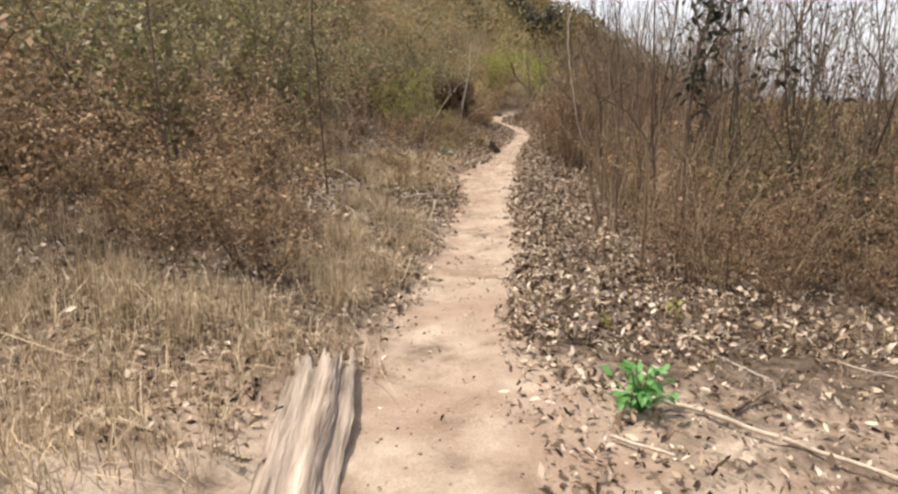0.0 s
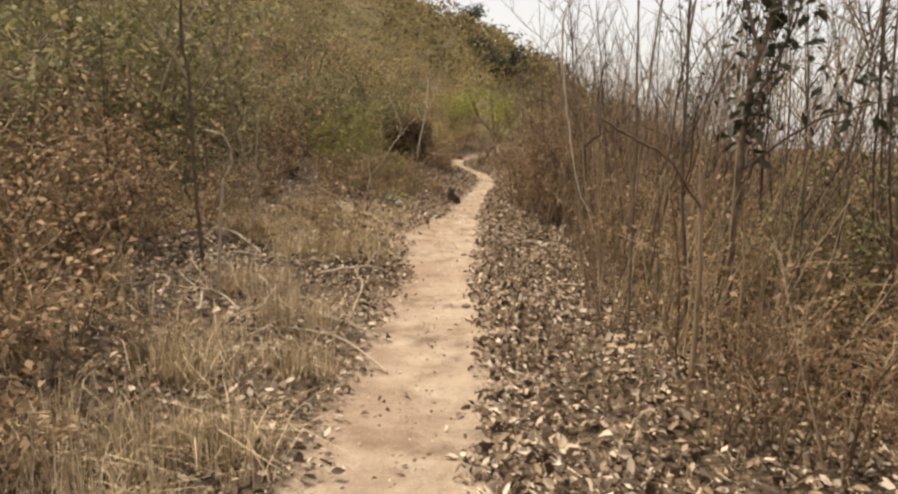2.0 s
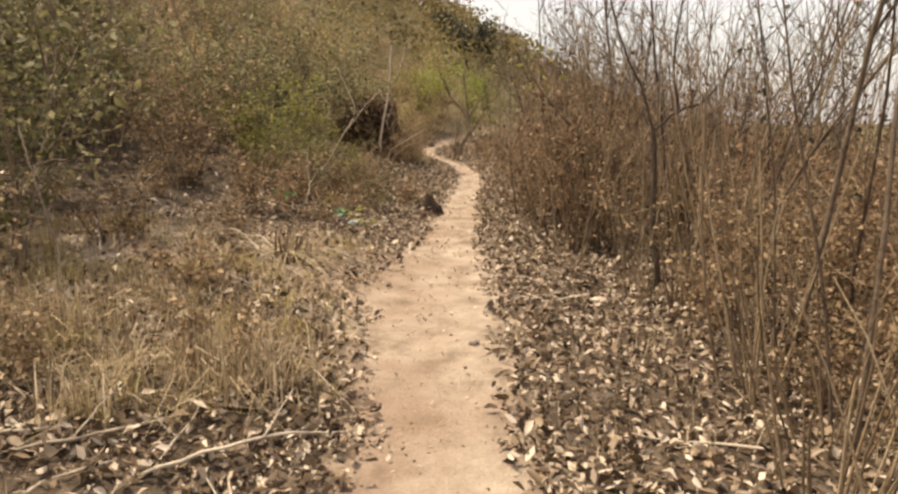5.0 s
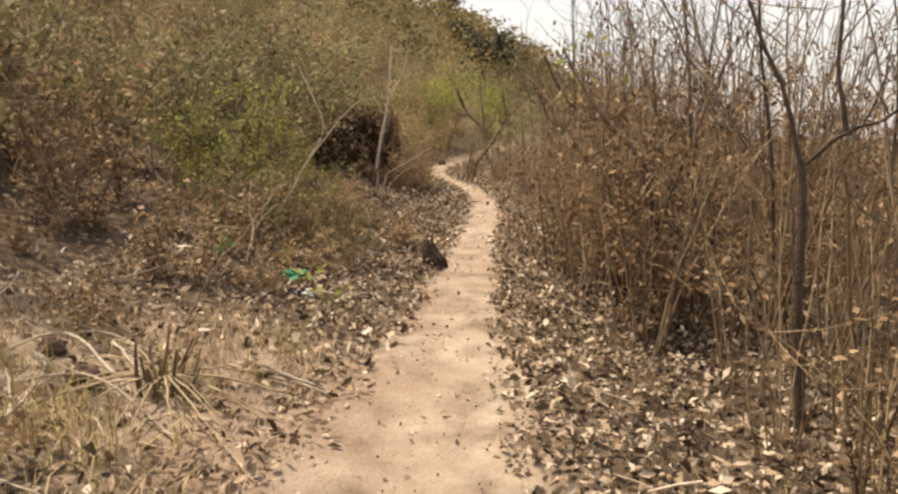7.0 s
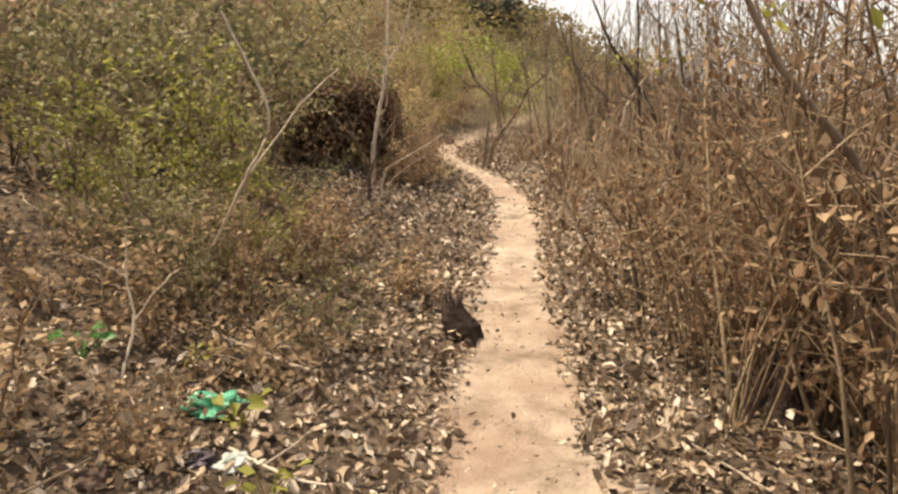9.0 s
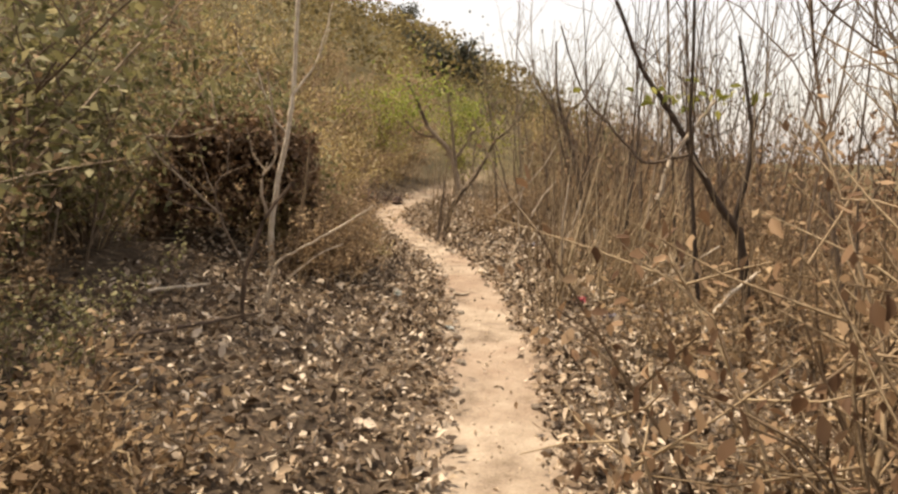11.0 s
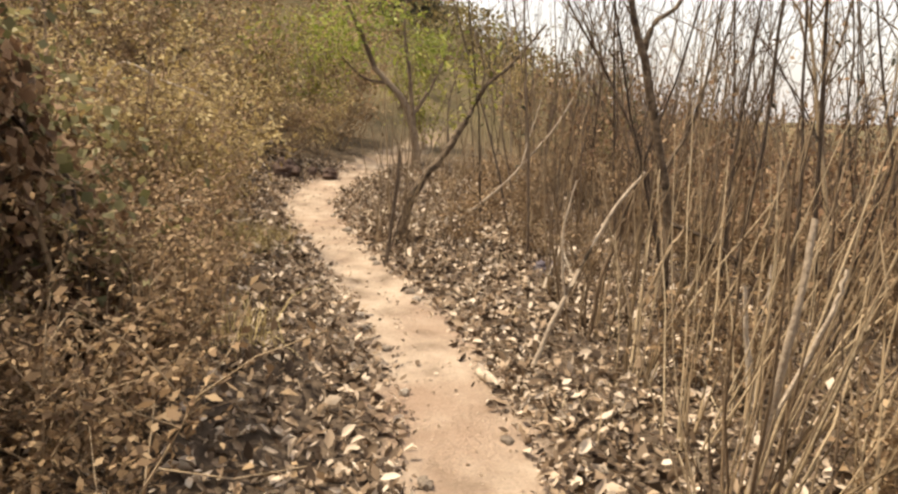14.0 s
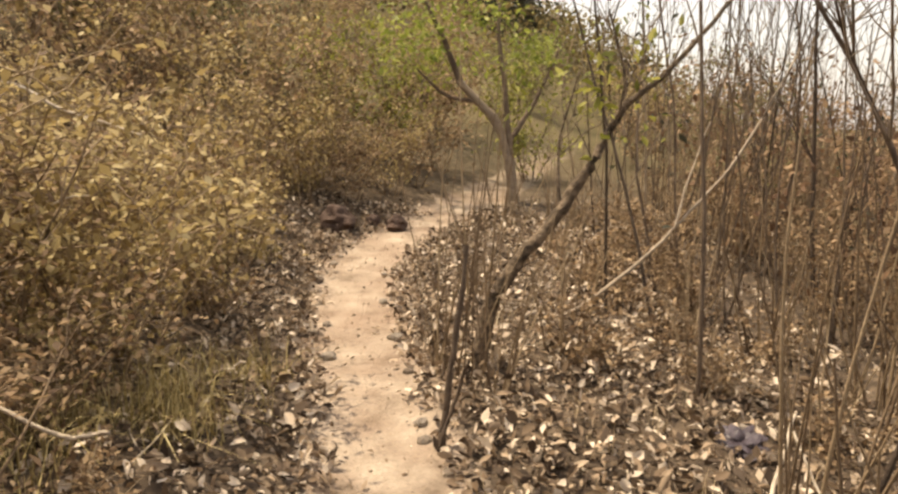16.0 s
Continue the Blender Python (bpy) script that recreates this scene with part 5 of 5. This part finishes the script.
M_BAG_GREEN = material("green_plastic", [(0.3, (0.05, 0.3, 0.17)), (0.55, (0.14, 0.5, 0.32)), (0.8, (0.4, 0.72, 0.55))], 0.3, 9, bump=0.5, bump_scale=25, through_light=0.25, spec=0.5)
M_BAG_PALE = material("pale_plastic", [(0.3, (0.35, 0.42, 0.36)), (0.55, (0.6, 0.63, 0.6)), (0.8, (0.8, 0.8, 0.78))], 0.35, 9, bump=0.5, bump_scale=25, through_light=0.25, spec=0.5)
M_BAG_DARK = material("dark_plastic", [(0.3, (0.03, 0.022, 0.028)), (0.6, (0.07, 0.055, 0.065)), (0.85, (0.14, 0.115, 0.13))], 0.4, 9, bump=0.5, bump_scale=25, spec=0.5)
M_BAG_RED = material("red_wrapper", [(0.3, (0.35, 0.04, 0.05)), (0.6, (0.55, 0.12, 0.14)), (0.85, (0.75, 0.4, 0.4))], 0.4, 14, bump=0.4, bump_scale=30, spec=0.5)


def bag(x, y, size, mat, label, turn=0.0, name="plastic_bag"):
    me = lump(name, size, x * 7 + y, mat, 4, 0.42, 2.6)
    ob = new(name, me)
    ob.matrix_basis = pose(x, y, float(land(x, y)) + size[2] * 0.55, rng.uniform(-10, 10), rng.uniform(-10, 10), turn)
    return tagged(ob, label, "rubbish")


bag(0.1, 17.12, (0.11, 0.085, 0.05), M_BAG_GREEN, "crumpled green plastic bag in dead leaves", 20)
bag(0.27, 16.7, (0.06, 0.05, 0.025), M_BAG_PALE, "crumpled whitish plastic scrap in dead leaves", 50)
bag(0.13, 16.72, (0.06, 0.05, 0.025), M_BAG_DARK, "dark plastic scrap in dead leaves", 10)
bag(3.56, 23.657, (0.06, 0.05, 0.04), M_BAG_RED, "faded red wrapper among dry canes", 10, "wrapper")
bag(3.577, 22.906, (0.09, 0.06, 0.04), M_BAG_DARK, "dark plastic scrap in dead leaves", 30)
bag(4.127, 27.486, (0.12, 0.09, 0.04), M_BAG_DARK, "dark purplish plastic sheet under sticks", 30)
bag(2.137, 22.718, (0.035, 0.03, 0.015), M_BAG_PALE, "pale paper scrap beside the trail", 30, "paper_scrap")
bag(1.805, 23.584, (0.05, 0.03, 0.02), M_BAG_PALE, "pale paper scrap beside the trail", 70, "paper_scrap")
branch("short broken piece of pale wood on the trail", [z_at(2.87, 25.059, 0.02), z_at(2.895, 24.937, 0.03), z_at(2.901, 24.857, 0.02)], 0.028, 0.022, M_PALE, (), "broken_wood", "wood")
branch("pale wood chip on the trail edge", [z_at(2.382, 23.959, 0.01), z_at(2.521, 23.933, 0.02)], 0.02, 0.014, M_PALE, (), "broken_wood", "wood")


def rosette(x, y):
    """The green plant: each leaf on its own stalk."""
    e = thing("green_plant", "bright green broad-leaved plant on bare ground", "plant", at=z_at(x, y))
    for k in range(58):
        a, t = rng.uniform(0, 6.28), rng.uniform(0.05, 0.95)
        d = np.array([math.cos(a) * math.sin(t), math.sin(a) * math.sin(t), math.cos(t)])
        tip = d * rng.uniform(0.12, 0.33) + np.array([0, 0, 0.03])
        v1, f1 = tubes([(np.array([(0, 0, 0), tip * 0.6 + (0, 0, 0.02), tip]), [0.005, 0.004, 0.003])], 4)
        v2, f2 = leaves(tip[None], np.array([rng.uniform(0.06, 0.125)]), np.array([a]), np.array([rng.uniform(-0.7, 0.6)]), np.array([rng.normal(0, 0.4)]), 1.5)
        part("leaf", mesh_of("leaf", np.vstack([v1, v2]), np.vstack([f1, f2 + len(v1)]), M_LEAF_GREEN), e)
    e.scale = (0.7, 0.7, 0.75)


rosette(1.12, 5.58)


def weed(x, y, count, size, mat, label):
    e = thing("weed", label, "plant", at=z_at(x, y))
    for k in range(count):
        a = rng.uniform(0, 6.28)
        d = rng.uniform(0.02, 0.12)
        tip = np.array([d * math.cos(a), d * math.sin(a), rng.uniform(0.03, 0.16)])
        v1, f1 = tubes([(np.array([(0, 0, -0.01), tip * 0.6, tip]), [0.003, 0.003, 0.002])], 3)
        v2, f2 = leaves(tip[None], np.array([size * rng.uniform(0.7, 1.3)]), np.array([a]), np.array([rng.uniform(-0.4, 0.5)]), np.array([rng.normal(0, 0.4)]), 1.4)
        part("leaf", mesh_of("leaf", np.vstack([v1, v2]), np.vstack([f1, f2 + len(v1)]), mat), e)


weed(0.22, 16.95, 7, 0.07, M_LEAF_YELLOW, "small yellow-green weed in dead leaves")
weed(0.42, 16.5, 9, 0.06, M_LEAF_YELLOW, "straggling yellow-green weed in dead leaves")
weed(-0.6, 17.5, 12, 0.07, M_LEAF_GREEN, "pale green weed under a bush")
weed(-0.1, 17.5, 8, 0.06, M_LEAF_YELLOW, "yellowish weed under a bush")
weed(1.31, 6.88, 6, 0.06, M_LEAF_YELLOW, "yellowish weed on bare ground")
weed(1.91, 7.38, 7, 0.06, M_LEAF_YELLOW, "yellowish weed in leaf litter")


M_STRAP = material("bleached_straw", [(0.3, (0.22, 0.17, 0.1)), (0.55, (0.38, 0.3, 0.19)), (0.8, (0.55, 0.46, 0.32))], 0.85, 12)


def dead_clump(x, y):
    """A withered clump: a stub of dark stalks with bleached straps thrown out around it."""
    e = thing("withered_clump", "withered clump with dark stalks and bleached straw straps", "plant", at=z_at(x, y))
    for k in range(18):
        a, d = rng.uniform(0, 6.28), rng.uniform(0.01, 0.13)
        h = rng.uniform(0.12, 0.38)
        w = wander((d * math.cos(a), d * math.sin(a), -0.04), (0.35 * math.cos(a), 0.35 * math.sin(a), 1), h, 4, 0.08)
        v, f = tubes([(w, np.linspace(0.014, 0.006, len(w)))], 5)
        part("stalk", mesh_of("stalk", v, f, M_CANE), e)
    for k in range(18):
        a, r = rng.uniform(3.3, 6.3) if k % 3 else rng.uniform(0, 6.28), rng.uniform(0.35, 0.85)
        c, q = math.cos(a), math.sin(a)
        g = float(land(x, y))
        pts = [(0.05 * c, 0.05 * q, 0.1), (0.45 * r * c, 0.45 * r * q, float(land(x + 0.45 * r * c, y + 0.45 * r * q)) - g + 0.1), (r * c, r * q, float(land(x + r * c, y + r * q)) - g + 0.015)]
        part("strap", limb(pts, 0.007, 0.004, M_STRAP, 4), e)


dead_clump(-0.24, 14.85)

# ---------------------------------------------------------------- dead branches in the bushes
for k, q in enumerate(spread_out(pick(120, -2.2, 1.6, 10.8, 31, 1.0), 0.8)[:34]):
    a, lift = rng.uniform(0, 6.28), rng.uniform(0.5, 1.5)
    base = np.array([q[0], q[1], q[2] - 0.04])
    lean = np.array([0.55 * math.cos(a), 0.55 * math.sin(a), 1.0])
    line = wander(base, lean, lift, 4, 0.2)
    j = line[2]
    shoots = [wander(j, (rng.normal(0, 0.8), rng.normal(0, 0.8), 0.7), lift * 0.4, 2, 0.2), wander(line[3], (rng.normal(0, 0.8), rng.normal(0, 0.8), 0.6), lift * 0.3, 2, 0.2)]
    if 20 < q[1] < 26.5 and q[0] > -0.2:
        continue
    branch("crooked dead branch standing among dry bushes", line, 0.008, 0.004, M_PALE if k % 3 else M_BARK, shoots, "dead_branch")

# ---------------------------------------------------------------- heaps of broken branches on the bank
for k in range(30):
    x, y = (rng.uniform(-1.9, 0.0), rng.uniform(9.5, 12.4)) if k < 22 else (rng.uniform(-1.5, 0.0), rng.uniform(13.4, 15.4))
    a, r, h = rng.uniform(0, 6.28), rng.uniform(0.25, 0.65), rng.uniform(0.03, 0.16)
    c, q = math.cos(a), math.sin(a)
    mid = (x + 0.1 * q, y - 0.1 * c, float(land(x, y)) + h)
    branch("bleached broken branch lying in dry grass", [z_at(x - r * c, y - r * q, 0.01), mid, z_at(x + r * c, y + r * q, 0.02)], 0.009, 0.005, M_PALE, [[mid, (mid[0] + 0.2 * c - 0.1 * q, mid[1] + 0.2 * q + 0.1 * c, mid[2] + 0.12)]], "broken_branch")

# ---------------------------------------------------------------- knee-high growth on the bank near the end of the walk
plant_all(brown + ochre + brown + low, [(x, y, float(land(x, y))) for x, y in ((1.15, 24.9), (0.85, 25.4), (1.05, 25.95), (0.7, 25.1), (1.3, 25.7), (1.0, 25.2), (0.75, 25.8), (1.2, 26.3), (0.7, 26.6), (0.9, 24.7), (1.25, 27.0), (0.4, 26.1), (1.45, 26.6))], 0.48, 0.6)
grass("dry_grass", "tall yellow-green dry grass on the bank", clumped(16, 0.2, 1.7, 24.9, 27.8, 0.5, 9, 0.12), M_STRAW_GREEN, 0.1, 0.36, 10)
plant_all(brown, [(x, y, float(land(x, y))) for x, y in ((1.2, 23.6), (1.35, 24.2), (1.0, 24.0), (0.95, 23.45), (1.2, 24.7), (1.45, 25.0), (1.4, 23.8), (1.25, 23.2))], 0.52, 0.6)
plant_all(brown + brown[:3], [(x, y, float(land(x, y))) for x, y in ((0.45, 19.2), (0.05, 18.9), (0.3, 19.6), (-0.2, 19.3))], 0.42, 0.55)

# ---------------------------------------------------------------- fallen twigs
def twig_thing():
    e = thing("fallen_twig", "short dry twig lying in leaf litter", "twig", "fallen twigs")
    l = wander((-0.3, 0, 0.015), (1, 0, 0.0), 0.6, 5, 0.12)
    l[:, 2] = 0.02 + np.abs(l[:, 2]) * 0.4
    v, f = tubes([(l, np.linspace(0.008, 0.004, len(l)))], 5)
    part("stick", mesh_of("stick", v, f, M_PALE), e)
    s = wander(l[2], (0.7, rng.choice((-1, 1)) * 0.8, 0.25), 0.22, 3, 0.15)
    v, f = tubes([(s, np.linspace(0.005, 0.003, len(s)))], 4)
    part("shoot", mesh_of("shoot", v, f, M_PALE), e)
    return e


twigs = [twig_thing() for _ in range(4)]
done = set()
for q in spread_out(pick(300, -2.5, 5, 5.8, 32, 0.42), 0.5)[:95]:
    e = twigs[int(rng.integers(4))]
    s, m = rng.uniform(0.5, 1.1), pose(q[0], q[1], q[2] + 0.015, rng.uniform(-5, 5), rng.uniform(-8, 8), rng.uniform(0, 360))
    if e.name in done:
        c = copy_thing(e, m)
    else:
        done.add(e.name)
        c = e
        c.matrix_basis = m
    c.scale = (s, s, s)

# ---------------------------------------------------------------- single fallen leaves beside the trail
bed = thing("fallen_leaves", "large curled dry leaves lying beside the footpath", "leaf litter")
shapes = []
for k in range(8):
    v, f = leaves(np.zeros((1, 3)), np.ones(1), np.zeros(1), rng.normal(0, 0.3, 1), rng.normal(0, 0.4, 1), rng.uniform(0.9, 1.5))
    shapes.append(mesh_of("leaf", v, f, M_LITTER))
near = np.concatenate([pick(260, 1.0, 2.7, 7.3, 12.6, 0.0), pick(200, 1.2, 2.8, 13.5, 19, 0.0), pick(160, -0.6, 1.2, 15.5, 19, 0.1), pick(260, 1.2, 3.6, 22, 29, 0.0)])
for q in near[rng.permutation(len(near))[:300]]:
    ob = part("leaf", shapes[int(rng.integers(8))], bed)
    s = rng.uniform(0.06, 0.105)
    ob.matrix_basis = pose(q[0], q[1], q[2] + 0.03, rng.uniform(-20, 20), rng.uniform(-20, 20), rng.uniform(0, 360)) @ Matrix.Diagonal((s, s, s, 1))

# ---------------------------------------------------------------- crumbs of leaf and earth on the trail
M_CLOD = material("earth_crumb", [(0.3, (0.16, 0.11, 0.075)), (0.55, (0.28, 0.21, 0.15)), (0.8, (0.4, 0.32, 0.24))], 0.95, 12, per="island", spread=0.6)
q = rng.uniform(4.3, 33, 900)
q = np.stack([trail_x(q) + rng.normal(0, 0.3, 900), q, 0 * q], 1)
q[:, 2] = land(q[:, 0], q[:, 1])
litter("leaf_litter", "sparse brown leaf crumbs trodden into the trail", q, 0.012, 0.04, 0.004)
q = rng.uniform(4.3, 33, 1100)
q = np.stack([trail_x(q) + rng.normal(0, 0.26, 1100), q, 0 * q], 1)
q[:, 2] = land(q[:, 0], q[:, 1])
u = rng.normal(0, 1, (1100, 6, 3)) * 0.15 + np.array([(1, 0, 0), (-1, 0, 0), (0, 1, 0), (0, -1, 0), (0, 0, 0.7), (0, 0, -0.7)])
v = q[:, None] + u * rng.uniform(0.004, 0.014, 1100)[:, None, None]
f = np.array([(0, 2, 4), (2, 1, 4), (1, 3, 4), (3, 0, 4), (2, 0, 5), (1, 2, 5), (3, 1, 5), (0, 3, 5)])[None] + 6 * np.arange(1100)[:, None, None]
tagged(new("earth_crumbs", mesh_of("earth_crumbs", v.reshape(-1, 3), f.reshape(-1, 3), M_CLOD)), "small crumbs of dry earth on the trail", "earth", kind="stuff")
